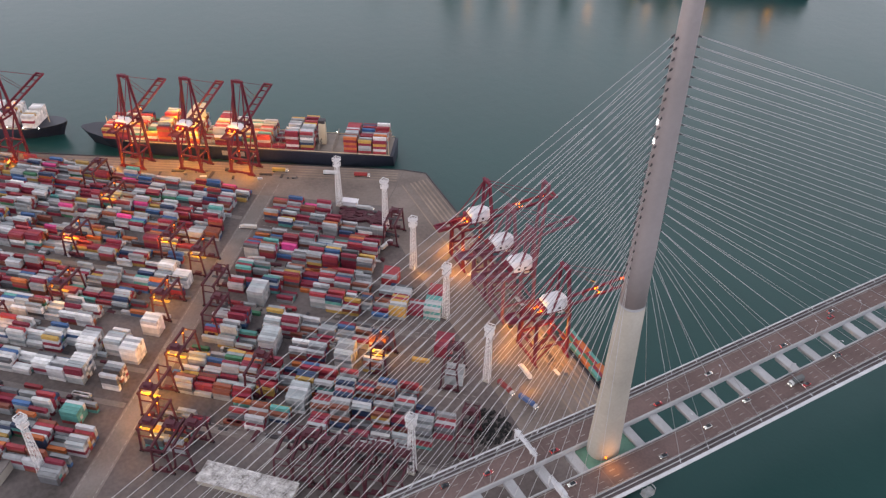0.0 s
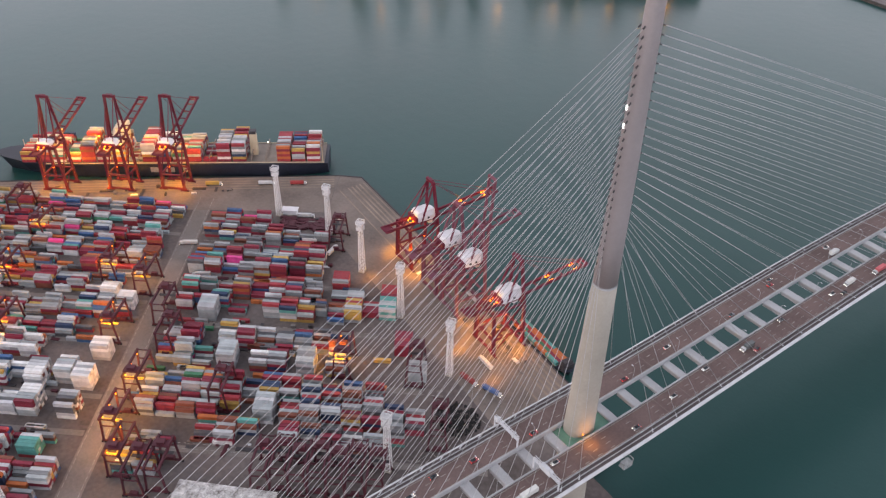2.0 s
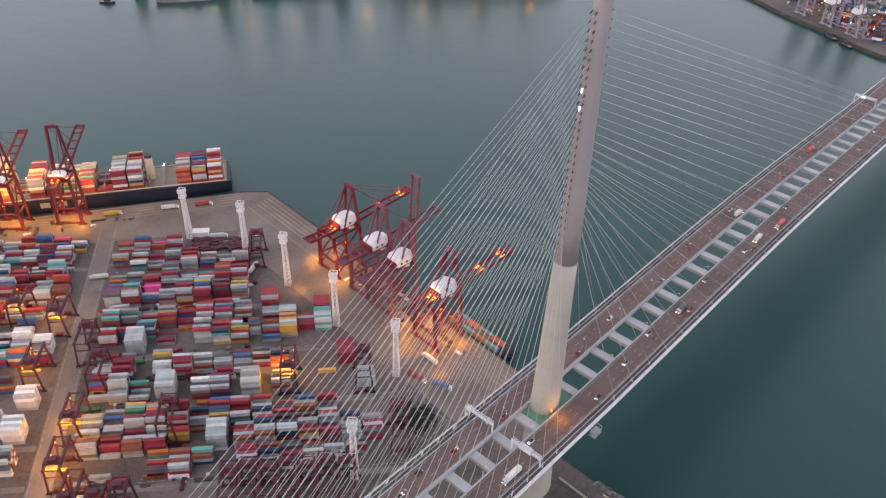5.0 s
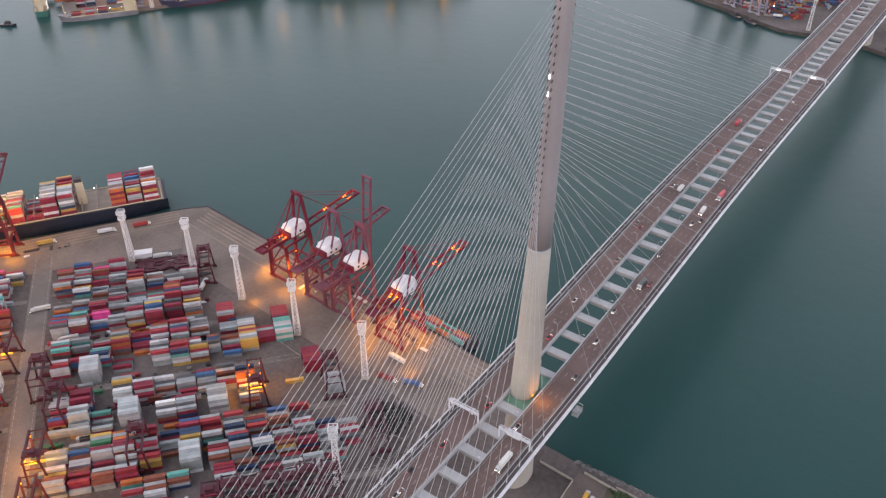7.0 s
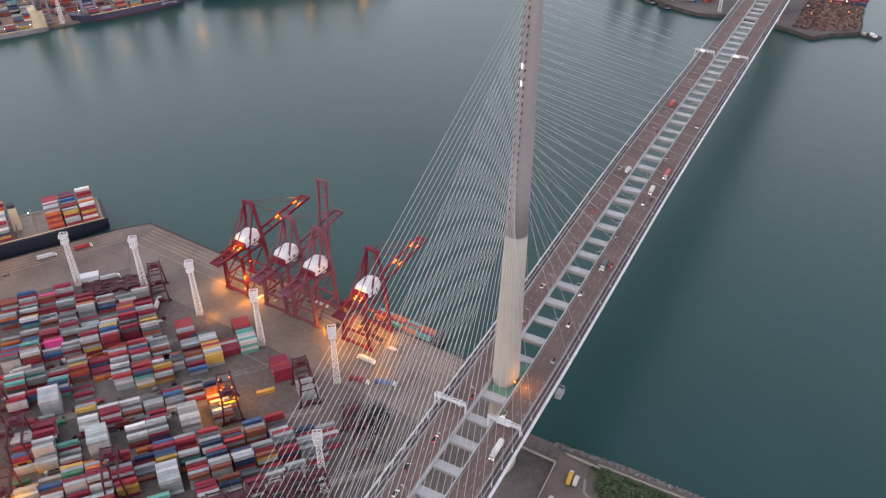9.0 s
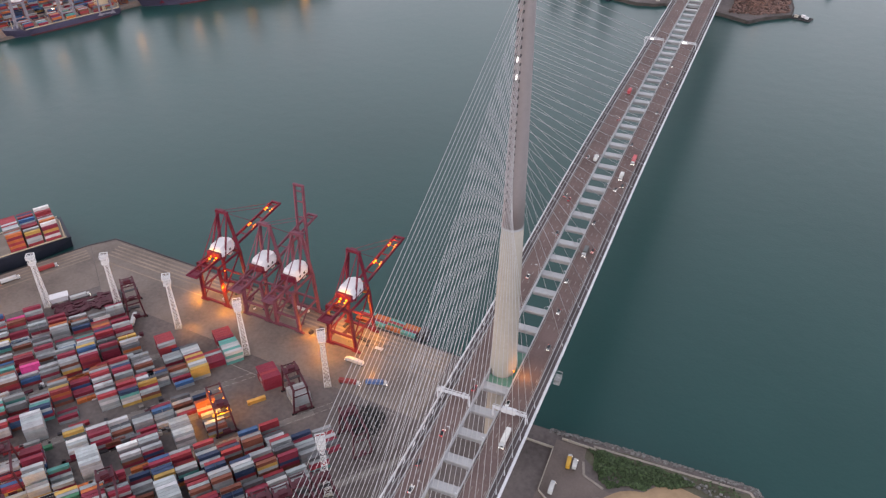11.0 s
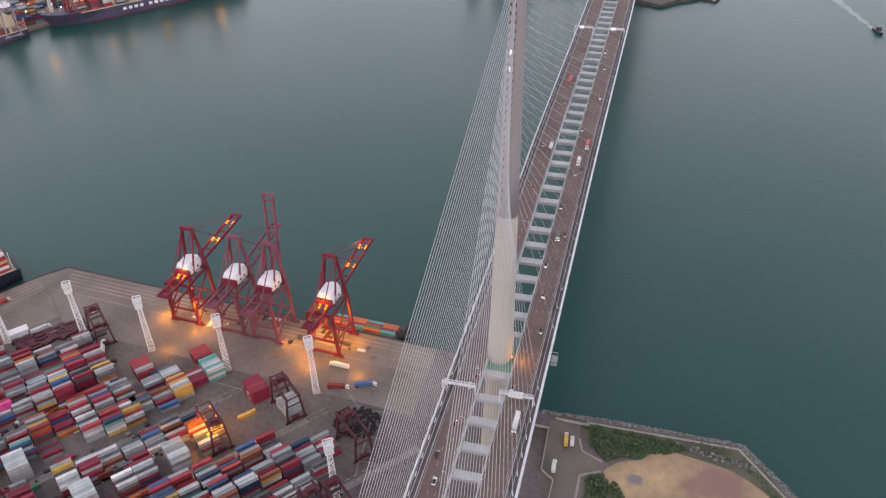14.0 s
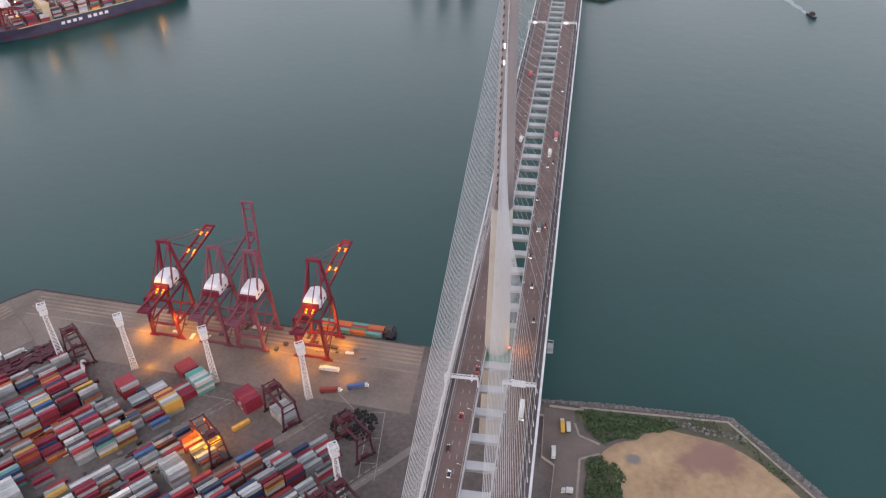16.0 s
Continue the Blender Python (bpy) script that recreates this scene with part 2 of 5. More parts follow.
# ---- mesh building ----
class Shape:
    """Collects boxes, beams and tubes into one mesh."""

    def __init__(self):
        self.v, self.f, self.m = [], [], []

    def add(self, verts, faces, m=0):
        k = len(self.v)
        self.v += [tuple(p) for p in verts]
        self.f += [tuple(i + k for i in f) for f in faces]
        self.m += [m] * len(faces)
        return self

    def box(self, x0, x1, y0, y1, z0, z1, m=0, at=None):
        p = [Vector((x, y, z)) for z in (z0, z1) for x, y in ((x0, y0), (x1, y0), (x1, y1), (x0, y1))]
        if at:
            p = [at @ q for q in p]
        return self.add(p, [(3, 2, 1, 0), (4, 5, 6, 7), (0, 1, 5, 4), (1, 2, 6, 5), (2, 3, 7, 6), (3, 0, 4, 7)], m)

    def beam(self, p, q, w, h=0, m=0):
        p, q = Vector(p), Vector(q)
        h = h or w
        d = (q - p).normalized()
        s = d.cross(Vector((0, 0, 1)))
        s = s.normalized() if s.length > 0.05 else Vector((1, 0, 0))
        u = s.cross(d).normalized()
        r = [e + s * a * w / 2 + u * b * h / 2 for e in (p, q) for a, b in ((-1, -1), (1, -1), (1, 1), (-1, 1))]
        return self.add(r, [(0, 1, 2, 3), (7, 6, 5, 4), (0, 4, 5, 1), (1, 5, 6, 2), (2, 6, 7, 3), (3, 7, 4, 0)], m)

    def tube(self, p, q, r0, r1=None, n=8, m=0):
        p, q = Vector(p), Vector(q)
        r1 = r0 if r1 is None else r1
        d = (q - p).normalized()
        s = d.cross(Vector((0, 0, 1)))
        s = s.normalized() if s.length > 0.01 else Vector((1, 0, 0))
        u = s.cross(d)
        ring = [(math.cos(2 * math.pi * i / n), math.sin(2 * math.pi * i / n)) for i in range(n)]
        r = [p + (s * a + u * b) * r0 for a, b in ring] + [q + (s * a + u * b) * r1 for a, b in ring]
        f = [(i, i + n, (i + 1) % n + n, (i + 1) % n) for i in range(n)] + [tuple(range(n)), tuple(range(2 * n - 1, n - 1, -1))]
        return self.add(r, f, m)

    def prism(self, pts, z0, z1, m=0):
        n = len(pts)
        area = sum(pts[i][0] * pts[(i + 1) % n][1] - pts[(i + 1) % n][0] * pts[i][1] for i in range(n))
        pts = pts if area > 0 else pts[::-1]
        v = [(*p, z0) for p in pts] + [(*p, z1) for p in pts]
        f = [tuple(range(n - 1, -1, -1)), tuple(range(n, 2 * n))] + [(i, (i + 1) % n, (i + 1) % n + n, i + n) for i in range(n)]
        return self.add(v, f, m)

    def rings(self, rings, m=0, caps=True):
        n = len(rings[0])
        v = [p for r in rings for p in r]
        f = [(a * n + i, a * n + (i + 1) % n, (a + 1) * n + (i + 1) % n, (a + 1) * n + i) for a in range(len(rings) - 1) for i in range(n)]
        if caps:
            f += [tuple(range(n - 1, -1, -1)), tuple(range((len(rings) - 1) * n, len(rings) * n))]
        return self.add(v, f, m)

    def mesh(self, name, mats, smooth=False):
        me = bpy.data.meshes.new(name)
        me.from_pydata(self.v, [], self.f)
        for x in mats if isinstance(mats, (list, tuple)) else [mats]:
            me.materials.append(x)
        me.polygons.foreach_set("material_index", self.m)
        if smooth:
            me.polygons.foreach_set("use_smooth", [True] * len(self.f))
        me.update()
        return me


def part(name, shape, material, parent=None, label="", smooth=False):
    me = shape if isinstance(shape, bpy.types.Mesh) else shape.mesh(name, material, smooth)
    ob = new(name, me)
    ob.parent = parent
    if label:
        ob["label"] = label
    return ob


def thing(name, label, category, group="", at=None):
    ob = new(name)
    ob.empty_display_size = 0.5
    if at is not None:
        ob.matrix_basis = at
    return tagged(ob, label, category, group)


def setting(name, shape, material, label="", category="", smooth=False):
    return tagged(part(name, shape, material, None, "", smooth), label, category, "", "structure")


# ---- sea and land ----
GROUND = 5.0
s = Shape()
s.add([(-5000, -4000, 0), (5000, -4000, 0), (5000, 5000, 0), (-5000, 5000, 0)], [(0, 1, 2, 3)])
setting("water", s, WATER, "calm teal harbour water with fine ripples", "sea")
LAND = [(-385, 95), (-64, 70), (-18, 66), (-14, 29), (23, 28), (69, 30), (144, 29), (167, 2), (189, -25), (276, -137), (420, -300),
        (420, -900), (-1010, -900), (-573, -198), (-399, 80)]
setting("ground", Shape().prism(LAND, -8, GROUND), YARD, "worn grey paving of the container yard", "ground")

# ---- bridge ----
PROFILE = [(-420, 70), (-300, 74), (-120, 78.2), (-20, 79.4), (20, 79.7), (60, 81.0), (120, 83.2), (200, 85.8), (260, 86.4), (320, 85.6),
           (400, 83.8), (470, 82.2), (560, 80.6), (700, 78.5), (860, 77), (1300, 70)]


def deck_z(y):
    """Height of the road along the bridge, smooth through the profile."""
    for i in range(len(PROFILE) - 1):
        (a, za), (b, zb) = PROFILE[i], PROFILE[i + 1]
        if y <= b or i == len(PROFILE) - 2:
            before = PROFILE[i - 1] if i else (2 * a - b, 2 * za - zb)
            after = PROFILE[i + 2] if i + 2 < len(PROFILE) else (2 * b - a, 2 * zb - za)
            ma = (zb - before[1]) / (b - before[0]) * (b - a)
            mb = (after[1] - za) / (after[0] - a) * (b - a)
            u = (y - a) / (b - a)
            return (2 * u**3 - 3 * u * u + 1) * za + (u**3 - 2 * u * u + u) * ma + (3 * u * u - 2 * u**3) * zb + (u**3 - u * u) * mb


JOINT = mat("joint_band", (0.17, 0.13, 0.12), 0.8, 0, 0.2, 0.3, 2)
STATIONS = [-400 + 20 * i for i in range(80)]


def run_along(section, y0=-400, y1=1180, step=20.0):
    """A section of (x, z above the road) carried along the bridge."""
    sh = Shape()
    n = max(2, int(round((y1 - y0) / step)) + 1)
    ys = [y0 + (y1 - y0) * i / (n - 1) for i in range(n)]
    return sh.rings([[(x, y, deck_z(y) + z) for x, z in section] for y in ys])


bridge = thing("bridge_deck", "twin brown-surfaced bridge road decks joined by pale cross girders", "bridge")
for side in (-1, 1):
    def sec(pts):
        pts = [(side * x, z) for x, z in pts]
        return pts if side < 0 else pts[::-1]
    part("girder", run_along(sec([(7.2, -0.35), (26.2, -0.35), (26.6, -1.3), (22.0, -3.9), (12.0, -3.9), (7.2, -2.0)])), DECK_STEEL, bridge, "pale grey steel box girder")
    part("road_surface", run_along(sec([(7.9, -0.34), (7.9, 0.0), (20.9, 0.0), (20.9, -0.34)])), ROADWAY, bridge, "reddish brown asphalt road surface")
    part("edge_strip", run_along(sec([(21.3, -0.34), (21.3, -0.02), (25.4, -0.02), (25.4, -0.34)])), mat("edge_strip_paving", (0.105, 0.085, 0.085), 0.85, 0, 0.3, 0.08, 1.0), bridge, "dark maintenance strip beside the cables")
    part("inner_parapet", run_along(sec([(7.25, -0.34), (7.25, 1.1), (7.75, 1.1), (7.75, -0.34)])), DECK_STEEL, bridge)
    part("outer_parapet", run_along(sec([(20.95, -0.34), (20.95, 0.95), (21.25, 0.95), (21.25, -0.34)])), DECK_STEEL, bridge)
    part("cable_rail", run_along(sec([(23.3, -0.01), (23.3, 0.8), (23.5, 0.8), (23.5, -0.01)])), DECK_STEEL, bridge)
    part("wind_fairing", run_along(sec([(25.45, -0.34), (25.45, 0.55), (26.1, 0.55), (26.75, -0.5), (26.65, -1.0)])), PALE_STEEL, bridge, "pale steel wind fairing")
    lines = Shape()
    for x in (8.6, 20.1):
        for y in STATIONS[:-1]:
            a, b = deck_z(y) + 0.03, deck_z(y + 20) + 0.03
            p = [(side * (x - 0.14), y, a), (side * (x + 0.14), y, a), (side * (x + 0.14), y + 20, b), (side * (x - 0.14), y + 20, b)]
            lines.add(p if side > 0 else p[::-1], [(0, 1, 2, 3)])
    for x in (12.2, 15.8, 19.2) if side > 0 else (12.2, 15.8):
        for i in range(170):
            y = -396 + 9.0 * i
            a, b = deck_z(y) + 0.03, deck_z(y + 3) + 0.03
            p = [(side * (x - 0.13), y, a), (side * (x + 0.13), y, a), (side * (x + 0.13), y + 3, b), (side * (x - 0.13), y + 3, b)]
            lines.add(p if side > 0 else p[::-1], [(0, 1, 2, 3)])
    part("lane_marking", lines, WHITE_LINE, bridge, "white lane lines and dashes")
    for i in range(60):
        y = -300 + 18 * i
        z = deck_z(y) + 0.02
        part("surface_joint", Shape().box(*sorted((side * 8.0, side * 20.9)), y - 0.2, y + 0.2, z - 0.3, z), JOINT, bridge)
for k in list(range(-22, -1)) + list(range(0, 62)):
    y = 16 + 18 * k if k >= 0 else -19 + 18 * (k + 2)
    z = deck_z(y)
    g = Shape()
    top = -1.2 if k % 5 != 2 else -2.0
    g.rings([[(x, y - 2.7, z + top - 0.5), (x, y - 2.2, z + top), (x, y + 2.2, z + top), (x, y + 2.7, z + top - 0.5), (x, y + 2.3, z - 4.3), (x, y - 2.3, z - 4.3)] for x in (-7.25, 7.25)])
    part("cross_girder", g, DECK_STEEL, bridge)
part("green_platform", Shape().box(-7.2, 7.2, -16.8, 13.8, 76.6, 77.0), GREEN_NET, bridge, "green netted platform round the tower foot")
WEATHERED = mat("weathered_steel", (0.30, 0.31, 0.31), 0.7, 0, 0.35, 0.4, 3)
unit = part("maintenance_unit", Shape().box(26.9, 30.6, -1.5, 4.5, 74.5, 75.0), WEATHERED, bridge, "weathered grey inspection unit hung on the edge")
part("hut", Shape().box(27.2, 30.3, -1.2, 4.2, 75.0, 77.6), WEATHERED, unit)
for y in (-1.5, 1.5, 4.4):
    part("hanger", Shape().beam((30.4, y, 75), (30.4, y, 79.3), 0.3), WEATHERED, unit)
    part("hanger_arm", Shape().beam((26.8, y, 79.45), (30.5, y, 79.45), 0.3), WEATHERED, unit)
# bridge piers on land
for y in (-85, -155, -225, -295):
    for x in (-16.5, 16.5):
        pier = Shape()
        pier.rings([[(x + rx * math.cos(a), y + ry * math.sin(a), z) for a in [2 * math.pi * i / 20 for i in range(20)]]
                    for z, rx, ry in ((GROUND - 1, 4.2, 2.6), (62, 4.2, 2.6), (deck_z(y) - 3.8, 6.0, 2.8))])
        part("pier", pier, CONCRETE, bridge, "smooth concrete pier", True)


def tower_axis(z):
    """Centre of the tower at a height."""
    return -2.0 + (z - 80) * 0.0265, -2.0 - (z - 80) * 0.0180


def oval(z, rx, ry, n=40):
    """A rounded, slightly squared ring of the tower."""
    r = []
    ax, ay = tower_axis(z)
    for i in range(n):
        a = 2 * math.pi * i / n
        c, d = math.cos(a), math.sin(a)
        r.append((ax + rx * math.copysign(abs(c) ** 0.9, c), ay + ry * math.copysign(abs(d) ** 0.9, d), z))
    return r


def bridge_tower(y, cables):
    t = thing("bridge_tower", "tapering bridge tower, beige concrete below, grey steel above, pale cables", "bridge tower", "bridge towers", pose(0, y, 0))
    part("lower_shaft", Shape().rings([oval(z, rx, ry) for z, rx, ry in ((-3, 9.6, 13), (5, 9.2, 12.4), (40, 8.2, 10.4), (78, 7.2, 8.4), (110, 6.6, 7.4), (140, 6.0, 6.6), (175, 5.45, 5.75))]),
         CONCRETE, t, "beige concrete shaft", True)
    part("collar", Shape().rings([oval(z, r, r) for z, r in ((174.9, 5.5), (176.2, 5.5))]), DECK_STEEL, t)
    part("upper_shaft", Shape().rings([oval(z, r, r * 1.02) for z, r in ((176.1, 5.4), (200, 5.05), (230, 4.6), (260, 4.1), (285, 3.7), (305, 3.5), (325, 3.35), (328, 2.9))]), STEEL_SKIN, t, "grey stainless steel skin", True)
    if cables:
        for k in range(28):
            z = 188 + (297 - 188) * (k / 27) ** 0.93
            r = 5.4 - (z - 176) * 0.0156
            ax, ay = tower_axis(z)
            for side in (-1, 1):
                for front in (-1, 1):
                    yy = 25 + 18 * k if front > 0 else -(27 + 12 * k)
                    foot = (side * 24.4, yy, deck_z(yy) + 0.1)
                    head = (ax - 1.2 + side * 1.1, ay - r * 0.95, z) if front < 0 else (ax + 0.8 + side * 1.1, ay + r * 0.95, z)
                    d = (Vector(foot) - Vector(head)).normalized()
                    part("stay_cable", Shape().tube(head, foot, 0.115, 0.115, 6), CABLE, t, "", True)
                    tip = Vector(head) + d * 1.6
                    part("cable_anchor", Shape().tube(head, tip, 0.38, 0.3, 8), DARK, t)
                    f = Vector(foot)
                    part("cable_socket", Shape().tube(f - d * 2.6, f + d * 0.1, 0.24, 0.3, 8), PALE_STEEL, t)
        for z in (255.0, 263.0):
            ax, ay = tower_axis(z)
            part("beacon", Shape().box(ax - 1.7, ax - 1.2, ay - 4.6, ay - 4.1, z, z + 2.2), BEACON_GLOW, t, "bright white beacon")
        part("foot_lamp", Shape().tube((5.6, -6.6, 80.6), (5.6, -6.6, 81.3), 0.5), ORANGE_GLOW, t, "glowing foot lamp")
    return t


bridge_tower(0, True)
bridge_tower(866, False)
lamp_light(12, -7, 84, 2600)


def sign_gantry(y, x0, x1, panel):
    g = thing("sign_gantry", "pale steel sign gantry spanning one carriageway", "gantry", "sign gantries", pose(0, y, 0))
    z = deck_z(y)
    for x in (x0, x1):
        part("post", Shape().beam((x, 0, z - 0.3), (x, 0, z + 7.2), 0.7), PALE_STEEL, g)
    bar = Shape()
    for dy in (-0.8, 0.8):
        for dz in (6.2, 7.6):
            bar.beam((x0, dy, z + dz), (x1, dy, z + dz), 0.3)
    n = 8
    for i in range(n):
        a, b = x0 + (x1 - x0) * i / n, x0 + (x1 - x0) * (i + 1) / n
        bar.beam((a, -0.8, z + 6.2), (b, 0.8, z + 6.2), 0.18).beam((a, -0.8, z + 7.6), (b, 0.8, z + 7.6), 0.18).beam((a, 0.8, z + 6.2), (b, 0.8, z + 7.6), 0.18).beam((a, -0.8, z + 6.2), (b, -0.8, z + 7.6), 0.18)
    bar.box(x0, x1, -0.75, 0.75, z + 6.3, z + 6.4)
    part("truss", bar, PALE_STEEL, g)
    for a, b in panel:
        part("sign_panel", Shape().box(a, b, -1.1, -0.9, z + 5.2, z + 8.4).box(a, b, -0.9, 1.4, z + 7.7, z + 7.85), PALE_STEEL, g, "blank pale sign housing")
    return g


sign_gantry(-39, -26.4, -8.2, [(-24.5, -23.2), (-12, -10.8)])
sign_gantry(-40, 5.5, 23.5, [(10.5, 18.0)])
for a, b in ((-27, -8.2), (8.2, 24)):
    g = sign_gantry(498, a, b, [(a + 5, a + 9)] if a < 0 else [(10, 16)])
    part("lit_sign", Shape().box(a + 6 if a < 0 else 10.5, a + 9 if a < 0 else 14.5, -1.3, -1.15, deck_z(498) + 6.4, deck_z(498) + 7.2), BEACON_GLOW, g, "lit white sign face")

post = thing("street_lamp", "slender grey street lamp with a curved arm on the inner parapet", "street lamp", "bridge street lamps", pose(7.5, 43, deck_z(43)))
part("pole", Shape().tube((0, 0, 0.9), (0, 0, 9.5), 0.12, 0.08, 6).tube((0, 0, 9.5), (1.6, 0, 10.4), 0.08, 0.07, 6), DECK_STEEL, post)
part("lantern", Shape().box(1.4, 2.5, -0.2, 0.2, 10.3, 10.55), PALE_STEEL, post)
for k in range(-4, 20):
    y = 43 + 36 * k
    for side in (-1, 1):
        if (k, side) != (0, 1) and abs(y) > 12:
            copy_thing(post, pose(side * 7.5, y, deck_z(y), 0, 0, 0 if side > 0 else 180))


# ---- vehicles ----
def wheel_mesh(r, w):
    return Shape().tube((-w / 2, 0, 0), (w / 2, 0, 0), r, r, 10).mesh("wheel", TYRE)


CAR_WHEEL, TRUCK_WHEEL = wheel_mesh(0.34, 0.24), wheel_mesh(0.5, 0.3)
CAR_BODY = {}


def car(color, label, at):
    c = thing("car", label, "car", "cars on the bridge", at)
    if color not in CAR_BODY:
        body = Shape().rings([[(-0.9, y, 0.35), (0.9, y, 0.35), (0.92, y, z * 0.85), (0.8, y, z), (-0.8, y, z), (-0.92, y, z * 0.85)] for y, z in ((-2.25, 0.8), (-2.0, 0.95), (-0.9, 1.0), (1.0, 1.0), (2.1, 0.85), (2.3, 0.7))])
        CAR_BODY[color] = body.mesh("body", mat("car_paint", color, 0.35, 0.1, 0.05, 1, 6, 0))
    part("body", CAR_BODY[color], None, c)
    part("cabin", Shape().rings([[(-w, a, z), (w, a, z), (w, b, z), (-w, b, z)] for z, w, a, b in ((0.98, 0.82, -1.9, 1.1), (1.46, 0.66, -1.45, 0.45))]), GLASS_DARK, c)
    for x in (-0.8, 0.8):
        for y in (-1.4, 1.4):
            part("wheel", CAR_WHEEL, None, c).location = (x, y, 0.34)
        part("headlight", Shape().box(x * 0.8 - 0.15, x * 0.8 + 0.15, 2.25, 2.36, 0.55, 0.75), HEAD_GLOW, c)
        part("taillight", Shape().box(x * 0.85 - 0.15, x * 0.85 + 0.15, -2.32, -2.2, 0.65, 0.8), TAIL_GLOW, c)
    return c


def truck(cargo, label, at, length=9.0, cab=(0.55, 0.55, 0.55), group="trucks", name="truck"):
    c = thing(name, label, "truck", group, at)
    part("cab", Shape().rings([[(-1.2, a, z), (1.2, a, z), (1.2, b, z), (-1.2, b, z)] for z, a, b in ((0.6, 0.3, 2.5), (1.7, 0.3, 2.5), (2.9, 0.5, 2.2))]), mat("cab_paint", cab, 0.4, 0, 0.1, 1, 5, 0), c)
    part("windscreen", Shape().box(-1.05, 1.05, 2.3, 2.42, 1.7, 2.5), GLASS_DARK, c)
    part("cargo_box", Shape().box(-1.25, 1.25, -length, 0.0, 1.15, 3.75).box(-1.15, 1.15, -length + 0.1, -0.1, 3.75, 3.8), mat("cargo_paint", cargo, 0.6, 0, 0.15, 0.4, 3), c)
    part("chassis", Shape().box(-0.6, 0.6, -length, 2.2, 0.6, 1.15), DARK, c)
    for x in (-1.05, 1.05):
        for y in (1.4, -length + 0.9, -length + 2.2):
            part("wheel", TRUCK_WHEEL, None, c).location = (x, y, 0.5)
        part("headlight", Shape().box(x - 0.2, x + 0.2, 2.5, 2.6, 0.8, 1.1), HEAD_GLOW, c)
    return c


RED_C, WHITE_C, GREY_C, BLACK_C = (0.42, 0.03, 0.04), (0.7, 0.7, 0.68), (0.25, 0.26, 0.27), (0.03, 0.03, 0.035)
for x, y, c, lab in ((-10.5, 40, RED_C, "red taxi car driving on the bridge"), (-14, 78, WHITE_C, "white saloon car on the bridge"), (-10.2, 130, GREY_C, "grey car on the bridge"),
                     (-14, 172, RED_C, "red taxi car driving on the bridge"), (-17.5, 176, GREY_C, "grey car on the bridge"), (-10.3, -26, RED_C, "red taxi car driving on the bridge"),
                     (-14, -62, RED_C, "red taxi car driving on the bridge"), (-14.2, -100, WHITE_C, "white saloon car on the bridge"), (-17.5, -84, BLACK_C, "black car on the bridge"),
                     (-17, 236, WHITE_C, "white saloon car on the bridge"), (-10, 310, RED_C, "red taxi car driving on the bridge"), (-14, 520, RED_C, "red taxi car driving on the bridge")):
    car(c, lab, pose(x, y, deck_z(y) + 0.03))
for x, y, c, lab in ((14, 52, WHITE_C, "white saloon car on the bridge"), (10.4, 82, WHITE_C, "white saloon car on the bridge"), (17.6, 118, RED_C, "red taxi car driving on the bridge"), (10.3, 150, GREY_C, "grey car on the bridge"),
                     (14, 196, WHITE_C, "white saloon car on the bridge"), (17.5, 203, BLACK_C, "black car on the bridge"), (10.4, 268, GREY_C, "grey car on the bridge"), (17.4, 334, WHITE_C, "white saloon car on the bridge"),
                     (14, 402, GREY_C, "grey car on the bridge"), (10.4, 446, WHITE_C, "white saloon car on the bridge"), (17.6, 20, GREY_C, "grey car on the bridge"), (10.3, -30, WHITE_C, "white saloon car on the bridge")):
    car(c, lab, pose(x, y, deck_z(y) + 0.03, 0, 0, 180))
for x, y, c, lab, ln, r in ((17.6, 238, (0.55, 0.12, 0.13), "lorry with a pale red cargo box", 9, 180), (14.2, 212, (0.66, 0.65, 0.62), "lorry with a white cargo box", 6, 180), (17.3, -58, (0.68, 0.67, 0.64), "lorry with a white cargo box", 10, 180),
                            (13.6, 112, (0.12, 0.13, 0.13), "dark flatbed lorry driving on the bridge", 7, 180), (-13.9, 372, (0.5, 0.08, 0.09), "lorry with a dark red cargo box", 8, 0), (-10.2, 236, (0.6, 0.6, 0.58), "lorry with a white cargo box", 6, 0)):
    truck(c, lab, pose(x, y, deck_z(y) + 0.03, 0, 0, r), ln, group="lorries on the bridge")


# ---- yard frame: a along the container rows, b away from the berth ----
def yard(a, b, z=GROUND):
    return Vector((-424 + 0.65 * a + 0.80 * b, -44 + 0.76 * a - 0.60 * b, z))


def row_turn(a, b):
    d = yard(a + 4, b) - yard(a - 4, b)
    return math.degrees(math.atan2(d.y, d.x))


ROW = math.degrees(math.atan2(0.76, 0.65))


def strip(a0, a1, b0, b1, z=0.02):
    return [yard(a0, b0, GROUND + z), yard(a0, b1, GROUND + z), yard(a1, b1, GROUND + z), yard(a1, b0, GROUND + z)]


road = Shape()
road.add(strip(-7, 8, -20, 345), [(0, 1, 2, 3)])
for b in (60, 105.5, 157, 208.5, 270.5):
    road.add(strip(9, 60 + 0.68 * b, b - 2.6, b + 2.6), [(0, 1, 2, 3)])
for b in (47.5, 137, 182.5, 233.5, 264.5):
    road.add(strip(-225 + 0.35 * b, -8, b - 2.2, b + 2.2), [(0, 1, 2, 3)])
setting("road", road, LANE, "pale concrete road through the container yard", "road")
marks = Shape()
for a in (-5.6, 6.4):
    for i in range(60):
        marks.add(strip(a - 0.15, a + 0.15, -10 + i * 6, -6 + i * 6, 0.05), [(0, 1, 2, 3)])
